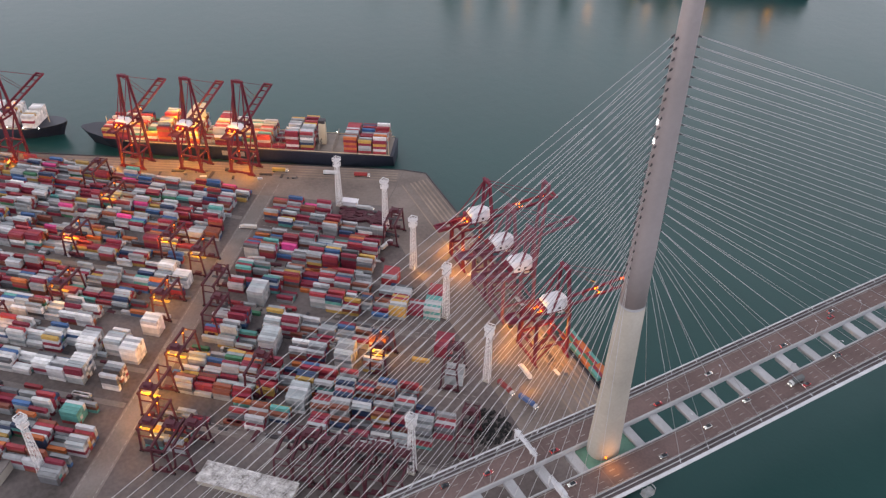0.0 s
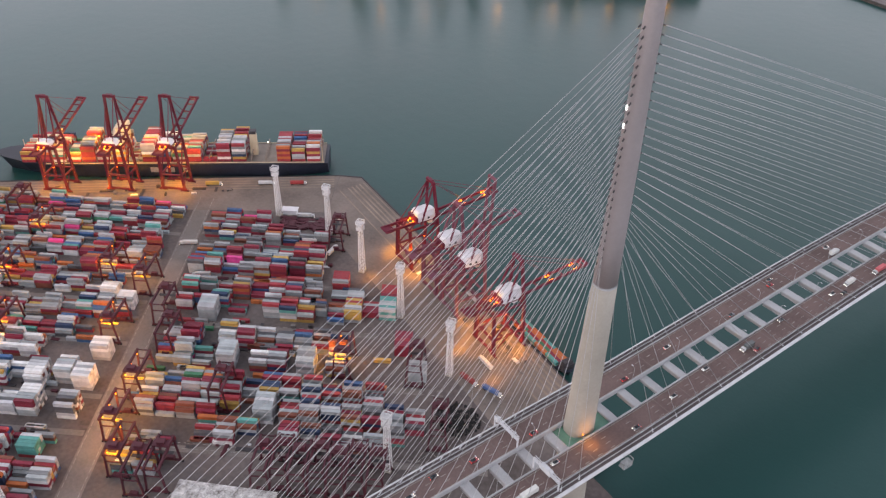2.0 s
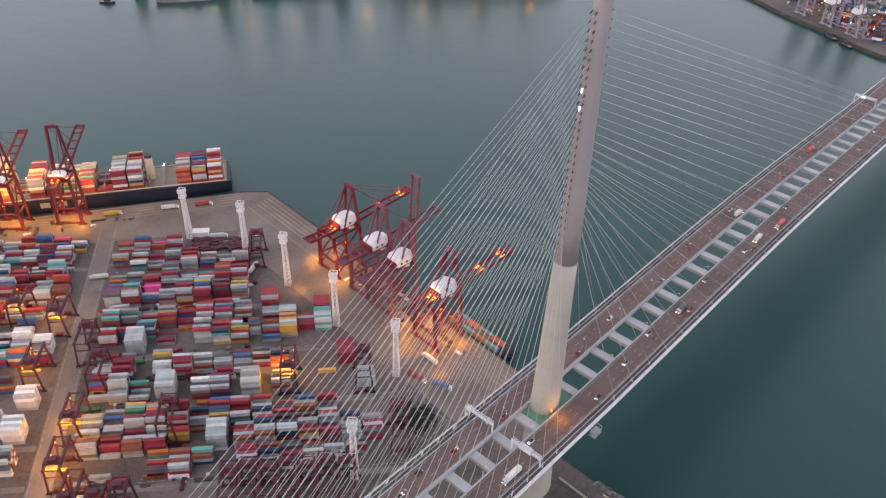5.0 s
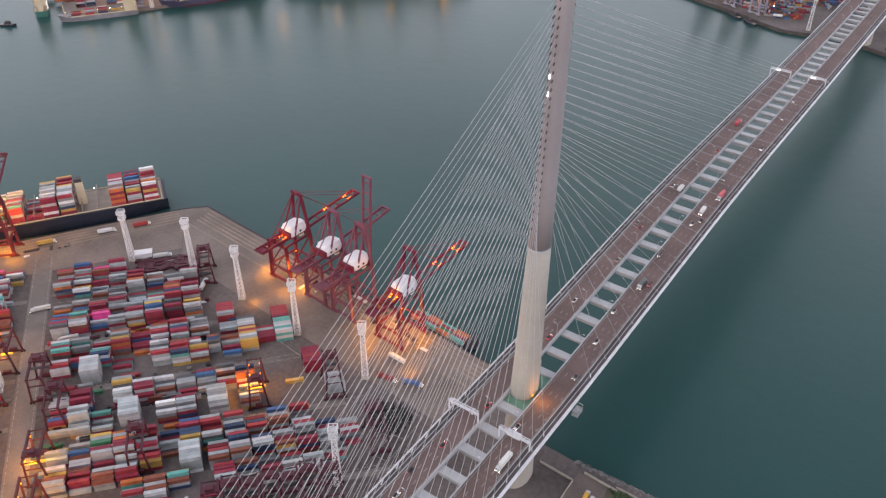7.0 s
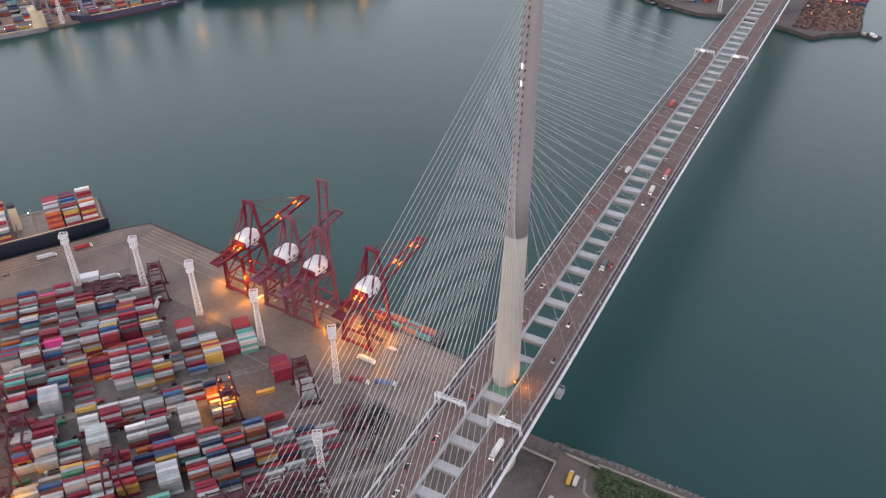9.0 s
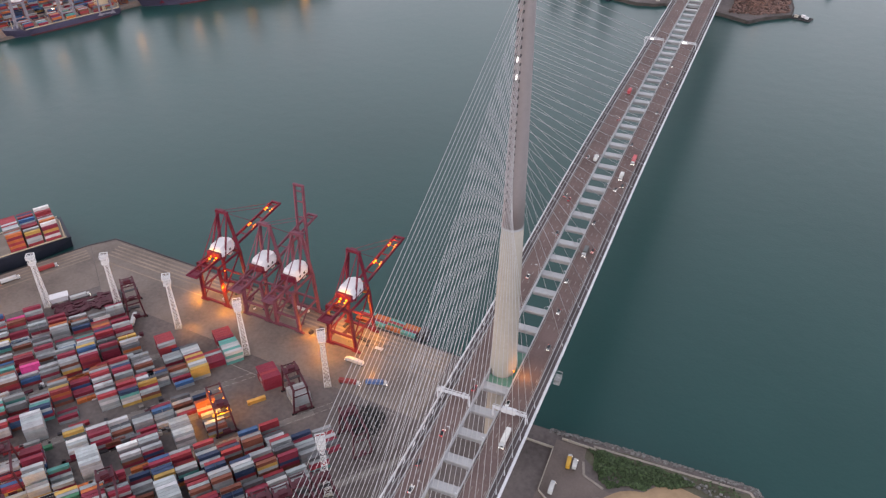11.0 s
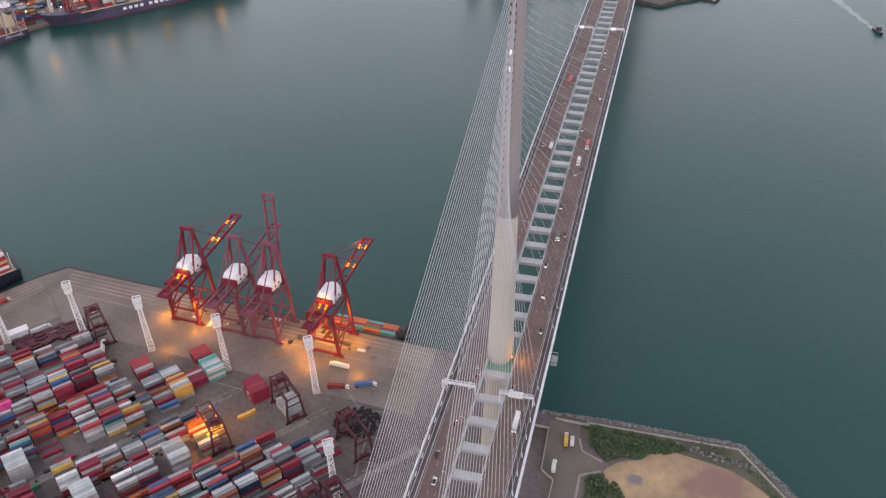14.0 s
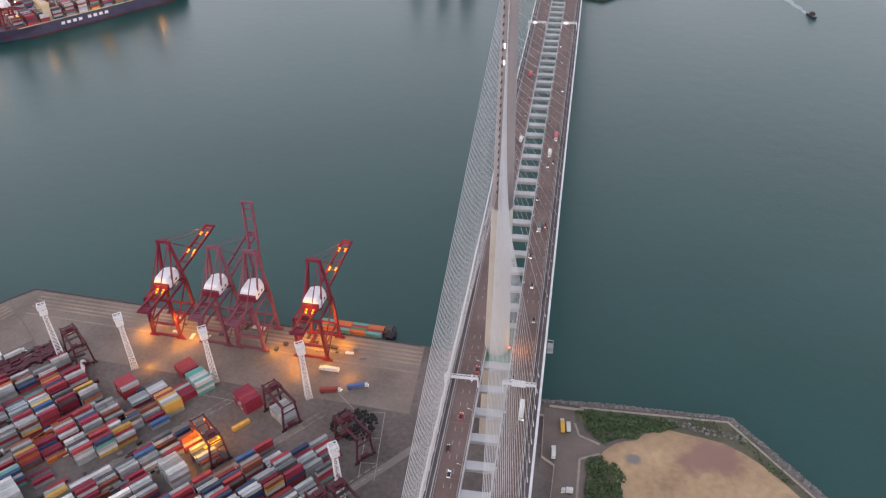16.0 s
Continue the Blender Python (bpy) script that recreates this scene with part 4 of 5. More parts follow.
# ---- yard gantries ----
SPREADER_YELLOW = mat("spreader_yellow", (0.5, 0.33, 0.06), 0.6, 0, 0.3, 0.5, 4)
def yard_gantry(at, lit, label):
    c = thing("yard_gantry_crane", label, "crane", "yard gantry cranes", at)
    H, S, W = 21.0, 11.8, 6.0
    for y in (-S, S):
        part("sill_beam", Shape().beam((-W - 1, y, 1.7), (W + 1, y, 1.7), 1.0, 1.1), RTG_RED, c)
        for x in (-W, W):
            part("leg", Shape().beam((x, y, 2.0), (x * 0.72, y, H), 1.0, 1.1), RTG_RED, c)
            w = Shape()
            for i in (-0.9, 0.9):
                w.tube((x + i, y - 0.45, 0.75), (x + i, y + 0.45, 0.75), 0.75, 0.75, 10)
            part("wheel_set", w, TYRE, c)
        part("leg_tie", Shape().beam((-W * 0.8, y, H * 0.7), (W * 0.8, y, H * 0.7), 0.6, 0.7), RTG_RED, c)
        part("power_box", Shape().box(-2.4, 2.4, y - 1.1, y + 1.1, 2.3, 4.6), RTG_RED, c)
    for x in (-W * 0.72, W * 0.72):
        part("top_girder", Shape().beam((x, -S - 1.5, H + 0.4), (x, S + 1.5, H + 0.4), 1.2, 1.8), RTG_RED, c)
    for y in (-S - 1, S + 1):
        part("end_tie", Shape().beam((-W * 0.72, y, H + 0.4), (W * 0.72, y, H + 0.4), 0.6), RTG_RED, c)
    ty = -S + 5 if lit else S - 6
    part("trolley", Shape().box(-W * 0.85, W * 0.85, ty - 2.6, ty + 2.6, H + 1.3, H + 2.2).box(-2.4, 2.4, ty - 1.8, ty + 1.8, H + 2.2, H + 4.4), RTG_RED, c)
    part("cabin", Shape().box(-1.1, 1.1, ty + 2.8, ty + 4.8, H - 3.0, H - 0.6), HOUSE_WHITE, c)
    part("spreader", Shape().box(-6, 6, ty - 1.1, ty + 1.1, H - 6.2, H - 5.8), SPREADER_YELLOW if lit else DARK, c)
    for x in (-2, 2):
        for dy in (-0.8, 0.8):
            part("rope", Shape().tube((x, ty + dy, H - 5.8), (x, ty + dy, H + 1.3), 0.06, 0.06, 4), DARK, c)
    if lit:
        for x in (-3.5, 3.5):
            for y in (-S + 2, 0, S - 2):
                part("floodlight", Shape().tube((x, y, H - 0.6), (x, y, H - 1.3), 0.45, 0.35, 8), ORANGE_GLOW, c, "glowing orange floodlight")
        q = at @ Vector((0, ty, H - 3.5))
        lamp_light(q.x, q.y, q.z, 7000 * lit)
        q = at @ Vector((-7.5, 4, 15))
        lamp_light(q.x, q.y, q.z, 8000 * lit)
    return c


for a, b, lit in ((16, 222, 2.2), (14, 258, 2.4), (-12, 118, 1.2), (-42, 106, 1.0), (24, 180, 0), (148, 190, 2.2), (73, 228, 0), (126, 46, 0), (112, 286, 0), (123, 284, 0), (134, 287, 0), (145, 284, 0), (156, 287, 0), (167, 284, 0),
                  (179, 286, 0), (40, 296, 0), (52, 292, 0), (26, 284, 1.2), (-18, 172, 1.4), (197, 193, 0), (214, 246, 0), (-118, 60, 1.0), (-120, 118, 1.2), (-150, 30, 0), (-95, 178, 0.9), (-128, 224, 1.0), (12, 150, 0)):
    p = yard(a, b)
    yard_gantry(pose(p.x, p.y, GROUND, 0, 0, row_turn(a, b)), lit, "dark red rubber-tyred yard gantry crane " + ("lit by orange floodlights" if lit else "standing unlit over the stacks"))


# ---- light masts ----
def light_mast(at):
    m = thing("light_mast", "white lattice floodlight mast with a caged head on the paving", "light mast", "light masts", at)
    H, r0, r1 = 45.0, 2.1, 1.25
    for sx, sy in ((-1, -1), (1, -1), (1, 1), (-1, 1)):
        part("chord", Shape().beam((sx * r0, sy * r0, 0), (sx * r1, sy * r1, H), 0.30), MAST_WHITE, m)
    lat = Shape()
    n = 12
    for i in range(n):
        z0, z1 = H * i / n, H * (i + 1) / n
        a, b = r0 + (r1 - r0) * i / n, r0 + (r1 - r0) * (i + 1) / n
        cs = ((-1, -1), (1, -1), (1, 1), (-1, 1))
        for j in range(4):
            p, q = cs[j], cs[(j + 1) % 4]
            lat.beam((p[0] * a, p[1] * a, z0), (q[0] * b, q[1] * b, z1), 0.17).beam((q[0] * a, q[1] * a, z0), (p[0] * b, p[1] * b, z1), 0.17)
            lat.beam((p[0] * b, p[1] * b, z1), (q[0] * b, q[1] * b, z1), 0.2)
    part("lattice", lat, MAST_WHITE, m)
    for z, r in ((H - 4.5, 2.3), (H + 0.5, 2.6)):
        cage = part("head_cage", Shape().box(-r, r, -r, r, z - 0.3, z - 0.15), MAST_WHITE, m)
        for sx, sy, ex, ey in ((-1, -1, 1, -1), (1, -1, 1, 1), (1, 1, -1, 1), (-1, 1, -1, -1)):
            part("lower_rail", Shape().beam((sx * r, sy * r, z), (ex * r, ey * r, z), 0.5, 0.7), MAST_WHITE, cage)
            part("upper_rail", Shape().beam((sx * r, sy * r, z + 2.4), (ex * r, ey * r, z + 2.4), 0.4, 0.4), MAST_WHITE, cage)
            part("corner_post", Shape().beam((sx * r, sy * r, z), (sx * r, sy * r, z + 2.4), 0.35), MAST_WHITE, cage)
    for k in range(8):
        t = 2 * math.pi * k / 8
        part("floodlight_head", Shape().box(2.3 * math.cos(t) - 0.45, 2.3 * math.cos(t) + 0.45, 2.3 * math.sin(t) - 0.45, 2.3 * math.sin(t) + 0.45, H + 1.0, H + 1.9), PALE_STEEL, m)
    part("base_block", Shape().box(-2.6, 2.6, -2.6, 2.6, 0, 0.7), CONCRETE, m)
    return m


first_mast = light_mast(pose(-262, 20.5, GROUND, 0, 0, 35))
for x, y in ((-130, 9.5), (-199, 15.5), (-321, 24), (-371, 3), (-85.5, -68.5), (-186, -262)):
    copy_thing(first_mast, pose(x, y, GROUND, 0, 0, 35))


# ---- ships ----
def hull_shape(L, B, deck, fore):
    """A ship's hull with its bow at +x: full amidships, flared at the bow, squared at the stern."""
    rings = []
    for s, wl, wd in ((0.0, 0.62, 0.92), (0.05, 0.80, 0.97), (0.15, 0.97, 1.0), (0.5, 1.0, 1.0), (0.75, 0.97, 1.0), (0.86, 0.72, 0.95), (0.93, 0.42, 0.78), (0.975, 0.16, 0.48), (1.0, 0.03, 0.10)):
        x = (s - 0.5) * L
        xd = x + (0.03 * L * max(0, (s - 0.86) / 0.14))
        z = deck + (fore * max(0, (s - 0.84) / 0.16) if s > 0.84 else 0)
        h = B / 2
        rings.append([(x, -h * wl * 0.9, -3), (x, -h * wl, 1.0), (xd, -h * wd, z), (xd, h * wd, z), (x, h * wl, 1.0), (x, h * wl * 0.9, -3)])
    return Shape().rings(rings)


def cargo(sh, L, B, bays, base, at, mix, gaps=()):
    names, weights = list(MIX[mix]), list(MIX[mix].values())
    for i, high in enumerate(bays):
        x = -L / 2 + (i + 0.5) * L / len(bays)
        n = int(B / 2.55)
        for k in range(n):
            h = max(0, high - (rnd.random() < 0.25) - (rnd.random() < 0.1)) if high else 0
            for lev in range(h):
                c = COLORS.index(rnd.choices(names, weights)[0])
                container_shape(sh, at @ Matrix.Translation((x, (k - (n - 1) / 2) * 2.52, base + lev * 2.6)), c)


def container_ship(at, L, B, deck, hullmat, label, bays, mix, bridge_x, funnel_x, lit, reach=0.86):
    s = thing("container_ship", label, "ship", "container ships", at)
    part("hull", hull_shape(L, B, deck, 4.0), hullmat, s, "dark hull with flared bow", False)
    part("main_deck", Shape().prism([(-L * 0.49, -B * 0.45), (L * 0.36, -B * 0.48), (L * 0.44, -B * 0.32), (L * 0.475, 0), (L * 0.44, B * 0.32), (L * 0.36, B * 0.48), (-L * 0.49, B * 0.45)], deck + 0.05, deck + 0.25), SHIP_DECK, s, "tan steel deck")
    rail = Shape()
    for y in (-1, 1):
        rail.beam((-L * 0.49, y * B * 0.46, deck + 1.2), (L * 0.36, y * B * 0.492, deck + 1.2), 0.25, 0.9)
    part("bulwark", rail, SHIP_CREAM, s, "pale bulwark rail")
    for i in range(len(bays) + 1):
        x = -L * 0.48 + i * L * 0.86 / len(bays)
        lash = Shape()
        for y in range(-3, 4):
            lash.beam((x, y * B * 0.14, deck), (x, y * B * 0.14, deck + 6.5), 0.5)
        for z in (2.5, 6.3):
            lash.beam((x, -B * 0.44, deck + z), (x, B * 0.44, deck + z), 0.6, 0.5)
        part("lashing_bridge", lash, SHIP_DECK, s)
    block_ = part("bridge_house", Shape().box(bridge_x - 5, bridge_x + 5, -B * 0.36, B * 0.36, deck, deck + 22).box(bridge_x - 4, bridge_x + 6, -B * 0.5, B * 0.5, deck + 22, deck + 25.5).box(bridge_x - 2, bridge_x + 2, -3, 3, deck + 25.5, deck + 29), SHIP_CREAM, s, "cream bridge house")
    for z in range(4, 22, 3):
        part("window_band", Shape().box(bridge_x + 5, bridge_x + 5.08, -B * 0.33, B * 0.33, deck + z, deck + z + 1.1), GLASS_DARK, block_)
    part("funnel", Shape().rings([[(funnel_x - 3.5, -3, deck), (funnel_x + 3.5, -3, deck), (funnel_x + 3.5, 3, deck), (funnel_x - 3.5, 3, deck)], [(funnel_x - 3.2, -2.8, deck + 22), (funnel_x + 2.6, -2.8, deck + 22), (funnel_x + 2.6, 2.8, deck + 22), (funnel_x - 3.2, 2.8, deck + 22)]]), SHIP_CREAM, s, "cream funnel")
    part("funnel_cap", Shape().box(funnel_x - 3.3, funnel_x + 2.7, -2.9, 2.9, deck + 22, deck + 25), DARK, s, "black funnel cap")
    part("mast", Shape().tube((-L * 0.485, B * 0.40, deck), (-L * 0.485, B * 0.40, deck + 17), 0.5, 0.3, 6), SHIP_CREAM, s)
    part("mast", Shape().tube((L * 0.44, 0, deck), (L * 0.44, 0, deck + 16), 0.5, 0.25, 6), SHIP_CREAM, s)
    lamps = [(-L * 0.46 + i * L * 0.88 / 11, -B * 0.47, deck + 2.2) for i in range(12)]
    for x, y, z in lamps:
        part("deck_lamp", Shape().box(x - 0.35, x + 0.35, y - 0.3, y + 0.3, z, z + 0.6), WHITE_GLOW, s, "small deck lamp")
    sh = Shape()
    cargo(sh, L * reach, B * 0.92, bays, deck + 1.5, at @ Matrix.Translation((L * (reach * 0.5 - 0.48), 0, 0)), mix)
    tagged(part("ship_cargo", sh, BOX_PAINT), "stacked shipping containers on the ship's deck", "shipping containers", "", "stuff")
    for p, e in lit:
        q = at @ Vector(p)
        lamp_light(q.x, q.y, q.z, e, (1.0, 0.42, 0.03))
    return s


def between(p, q):
    """A ship's pose with its stern at p and bow at q."""
    d = Vector(q) - Vector(p)
    return pose((p[0] + q[0]) / 2, (p[1] + q[1]) / 2, 0, 0, 0, math.degrees(math.atan2(d.y, d.x)))


main_ship = container_ship(between((-427, 86.5), (-595, -167.5)), 300, 40, 13.5, HULL, "navy container ship moored at the berth, deck lamps and cranes lit",
                           [6, 5, 6, 0, 0, 7, 7, 1, 5, 4, 5, 7, 1, 6, 4, 7, 3, 5, 5, 4], "ship", 42, -80, (((22, 6, 46), 42000), ((62, 0, 40), 46000), ((-14, 4, 42), 42000), ((98, 4, 38), 30000), ((40, 24, 30), 26000), ((-30, 22, 30), 16000), ((80, 22, 28), 22000), ((128, 0, 34), 9000)), 0.915)
for x, w in ((6, 8), (-8, 8), (-22, 6)):
    part("hull_marking", Shape().box(x, x + w, 20.03, 20.2, 5.5, 10.5), WHITE_LINE, main_ship, "white block marking on the hull")
container_ship(between((-726, -352), (-628, -196)), 200, 32, 11, HULL, "dark container ship with cream stacks moored along the berth", [0, 4, 4, 4, 5, 6, 6, 6, 5], "cream", -84, -70, (((40, -10, 36), 9000),), 0.90)
far_ship = container_ship(between((-584, 815), (-770, 592)), 290, 42, 15, HAZED_HULL, "navy container ship with red waterline at the far terminal", [5, 6, 6, 5, 6, 6, 6, 5, 6, 6, 5, 4, 5, 5], "dark", 60, -60, (((100, 10, 34), 6000), ((40, 10, 44), 5000), ((-60, 10, 44), 5000)))
part("boot_topping", Shape().beam((-120, 20.4, 0.9), (95, 20.6, 0.9), 1.2, 2.2), HULL_RED, far_ship, "dark red waterline band")
coaster = container_ship(between((-788, 562), (-855, 424)), 154, 26, 9, HAZED_HULL, "navy feeder ship with blue boxes at the far terminal", [2, 3, 3, 2, 3, 1, 2], "dark", -52, -62, (((0, 0, 26), 3500), ((40, -16, 20), 2500)))
part("boot_topping", Shape().beam((-60, 12.6, 0.9), (50, 12.8, 0.9), 0.9, 2.0), HULL_RED, coaster, "dark red waterline band")
container_ship(between((-866, 390), (-921, 304)), 102, 17, 6, mat("hull_grey", (0.22, 0.21, 0.22), 0.6, 0, 0.3, 0.08, 0.8), "grey-hulled feeder ship with a white bridge house at the far terminal", [0, 1, 2, 2, 1], "dark", -38, -46, (((-30, -14, 14), 2500), ((20, 0, 22), 3000)))
container_ship(between((-958, 300), (-1042, 348)), 98, 19, 8, mat("hull_green", (0.05, 0.16, 0.13), 0.6, 0, 0.3, 0.08, 0.8), "green-hulled ship with cream superstructure seen end-on at the far terminal", [3, 4, 4, 3], "pale", -40, -46, (((-30, 0, 34), 3000),))
for i in range(8):
    part("hull_marking", Shape().box(-20 + i * 8.2 + (i > 3) * 5, -15 + i * 8.2 + (i > 3) * 5, 21.02, 21.2, 7.5, 11.5), HOUSE_WHITE, far_ship, "white bar on the hull")

barge = thing("feeder_barge", "low dark feeder barge moored at the quay below the cranes", "barge", "", pose(-117, 82.5, 0, 0, 0, -4))
part("hull", hull_shape(62, 12.5, 3.2, 1.5), HULL, barge)
part("wheelhouse", Shape().box(24, 30, -4.5, 4.5, 3.2, 8.2).box(25, 29, -3.5, 3.5, 8.2, 10.6), DARK, barge, "dark wheelhouse")
part("deck_plate", Shape().box(-29, 22, -5.4, 5.4, 3.22, 3.5), SHIP_DECK, barge)
for i in range(4):
    for k in range(4):
        col = ("orange", "green", "red", "teal", "dark red", "orange")[(i * 3 + k) % 6]
        ob = part("shipping_container", Shape(), BOX_PAINT[COLORS.index(col)])
        sh = Shape()
        container_shape(sh, Matrix.Identity(4))
        ob.data = sh.mesh("shipping_container", BOX_PAINT[COLORS.index(col)])
        ob.matrix_basis = pose(-117, 82.5, 0, 0, 0, -4) @ Matrix.Translation((-22 + i * 12.6, -3.9 + 2.6 * k, 3.52))
        tagged(ob, col + " steel shipping container aboard the barge", "shipping container", "barge containers")


FAR_BOAT = (-965, 252)


def small_boat(at, label):
    b = thing("motor_boat", label, "boat", "small boats", at)
    part("hull", hull_shape(22, 6, 2.4, 0.8), HULL, b)
    part("cabin", Shape().box(-4, 4, -2, 2, 2.4, 5.2).box(-2, 3, -1.6, 1.6, 5.2, 6.8), DARK, b, "dark cabin")
    part("deck_plate", Shape().box(-10, 6, -2.5, 2.5, 2.42, 2.6), SHIP_DECK, b)
    return b


small_boat(pose(-150, 858, 0, 0, 0, 154), "small dark tender moored at the far shore")
small_boat(pose(-176, 871, 0, 0, 0, 158), "small dark tender moored at the far shore")
small_boat(pose(150, 985, 0, 0, 0, 100), "dark work boat on open water")
small_boat(pose(330, 788, 0, 0, 0, -70), "dark motor boat trailing a pale wake")
small_boat(pose(*FAR_BOAT, 0, 0, 0, 40), "dark work boat on open water")
w = Shape()
wake_l = [(328 - 0.30 * d, 794 + 0.95 * d, 3 + d * 0.03 + 1.2 * math.sin(d * 0.23)) for d in range(0, 170, 6)]
w.add([(x - r, y, 0.06) for x, y, r in wake_l] + [(x + r, y, 0.06) for x, y, r in wake_l], [(i, i + len(wake_l), i + len(wake_l) + 1, i + 1) for i in range(len(wake_l) - 1)])
tagged(part("wake", w, FOAM), "pale foam wake on the water", "foam", "", "stuff")

# ---- far shores ----
FAR_SHORE = [(-480, 972), (-366, 962), (-254, 906), (-169, 876), (-131, 858), (-102, 849), (-77, 853), (-63, 861), (-20, 858), (-2, 852), (26, 842), (54, 828), (75, 852), (106, 873), (107, 904), (97, 967), (92, 1000), (120, 1500), (-560, 1500)]
setting("ground", Shape().prism([(-938, 316), (-862, 398), (-790, 560), (-777, 590), (-645, 760), (-560, 870), (-600, 1400), (-2200, 1400), (-2200, 900), (-1070, 410)], -6, 4.0), APRON, "far terminal quay paving", "ground")
setting("ground", Shape().prism(FAR_SHORE, -6, 4.0), YARD, "far shore paving below the bridge end", "ground")
far_edge = Shape()
for p, q in zip(FAR_SHORE[:16], FAR_SHORE[1:17]):
    far_edge.beam((*p, 2.2), (*q, 2.2), 2.0, 4.6)
setting("quay_kerb", far_edge, mat("dark_sea_wall", (0.07, 0.06, 0.055), 0.9, 0, 0.4, 0.1, 0.8), "dark stained sea wall of the far shore", "sea wall")
pontoon = thing("pontoon", "dark floating pontoon moored at the far shore", "pontoon", "", pose(119, 874, 0, 0, 0, -20))
part("hull", Shape().box(-12, 14, -7, 7, -0.5, 1.8), DARK, pontoon)
part("deck_plate", Shape().box(-11.5, 13.5, -6.5, 6.5, 1.8, 2.0), TYRE, pontoon)
for x, y, c in ((-6, -3, CONCRETE), (2, 2, HOUSE_WHITE), (8, -2, PALE_STEEL)):
    part("cabin", Shape().box(x - 2.5, x + 2.5, y - 1.8, y + 1.8, 2.0, 5.0), c, pontoon)
QUAY_D, QUAY_N = Vector((0.53, 0.848)), Vector((-0.848, 0.53))


def far_place(u, off):
    """A place on the far terminal: u along its quay, off inland."""
    p = Vector((-862, 398)).lerp(Vector((-600, 818)), u) + QUAY_N * off
    return p


def inland(p):
    return (p - Vector((-1070, 410))).dot(Vector((-0.58, 0.81))) > -20 or p.x > -900


far = Shape()
for i in range(1500):
    u = rnd.uniform(-0.25, 1.05)
    off = rnd.choice((40, 43, 46, 49, 72, 75, 78, 81, 104, 107, 110, 113, 138, 141, 144, 147, 175, 178, 181, 184, 215, 218))
    q = far_place(round(u * 36) / 36 + rnd.uniform(-0.001, 0.001), off)
    if q.y < 345 or q.x < -1040:
        continue
    names, weights = list(MIX["dark"]), (4, 9, 14, 12, 5, 12, 7, 10, 18, 3, 2, 1, 0, 18, 2)
    for lev in range(rnd.randint(1, 4)):
        container_shape(far, pose(q.x, q.y, 4 + 2.6 * lev, 0, 0, 58), COLORS.index(rnd.choices(names, weights)[0]))
for i in range(760):
    x, y = rnd.uniform(-330, 100), rnd.choice((868, 874, 880, 886, 892, 905, 912, 919, 930, 937, 945, 952, 959, 972, 980, 990, 997, 1004, 1020, 1030, 1040, 1050)) + rnd.uniform(-1, 1)
    if abs(x) < 27 or x > 0 and y < 975 or x < 0 and (y < 888 + max(0, -x - 140) * 0.5 or x > -95 and y < 960) or x > 0 and (y < 860 + max(0, x - 60) * 0.5):
        continue
    weights = (2, 4, 12, 10, 2, 12, 1, 10, 26, 1, 1, 1, 0, 26, 1) if x > 0 or y > 960 else (6, 6, 8, 24, 10, 12, 6, 12, 14, 1, 3, 1, 0, 10, 2)
    for lev in range(rnd.randint(1, 4 if x < 70 else 2)):
        container_shape(far, pose(x, y, 4 + 2.6 * lev, 0, 0, 12 + rnd.choice((0, 0, 90))), COLORS.index(rnd.choices(COLORS, weights)[0]), rnd.choice((CL, 6.0)))
tagged(part("far_container_stacks", far, BOX_PAINT), "stacked shipping containers on the far terminals", "shipping containers", "", "stuff")
heap = Shape()
for i in range(1500):
    x, y = rnd.uniform(28, 100), rnd.uniform(846, 1000)
    if y < 856 + max(0, x - 60) * 0.6:
        continue
    t = pose(x, y, 4, rnd.uniform(-25, 25), rnd.uniform(-25, 25), rnd.uniform(0, 180))
    heap.box(-rnd.uniform(1, 4), rnd.uniform(1, 4), -rnd.uniform(0.6, 2), rnd.uniform(0.6, 2), -0.6, rnd.uniform(0.6, 2.6), 0, t)
tagged(part("scrap_heap", heap, island_mat("rusty_scrap", (0.15, 0.09, 0.075), 0.85, 0.6)), "rusty brown scrap heaped on the far shore", "scrap", "", "stuff")
CRANE_BLUE = mat("crane_blue_grey", (0.27, 0.26, 0.31), 0.6, 0, 0.25, 0.2, 2)
for u, p, c in ((-0.02, 78, CRANE_BLUE), (0.1, 78, CRANE_BLUE), (0.22, 10, CRANE_BLUE), (0.32, 78, CRANE_BLUE), (0.5, 10, CRANE_RED), (0.62, 78, CRANE_BLUE), (0.76, 10, CRANE_RED), (0.92, 78, CRANE_BLUE)):
    q = far_place(u, 24)
    quay_crane("far quay crane against the opposite terminal", c, pose(q.x, q.y, 4, 0, 0, 238), 16, 9, 40, 68, 44, p, 0)
for x, y, p in ((-235, 925, 74), (-190, 906, 74), (-150, 892, 74)):
    quay_crane("dark blue-grey quay crane with raised boom on the far shore", CRANE_BLUE, pose(x, y + 8, 4, 0, 0, 158), 14, 8, 30, 50, 38, p, 0)
far_lamps, white_lamps = Shape(), Shape()
for i in range(150):
    if i < 110:
        q = far_place(rnd.uniform(-0.2, 1.0), rnd.uniform(16, 200))
        if q.y < 340:
            continue
        p = (q.x, q.y, rnd.uniform(12, 32))
    else:
        p = (rnd.choice((rnd.uniform(-240, -120), rnd.uniform(-240, -120), rnd.uniform(30, 95))), rnd.uniform(900, 1000), rnd.uniform(10, 20))
    r = rnd.uniform(0.45, 0.95)
    (white_lamps if i % 3 == 0 else far_lamps).tube(p, (p[0], p[1], p[2] + r), r, r, 6).tube((p[0], p[1], 4), p, 0.2, 0.2, 4, 1)
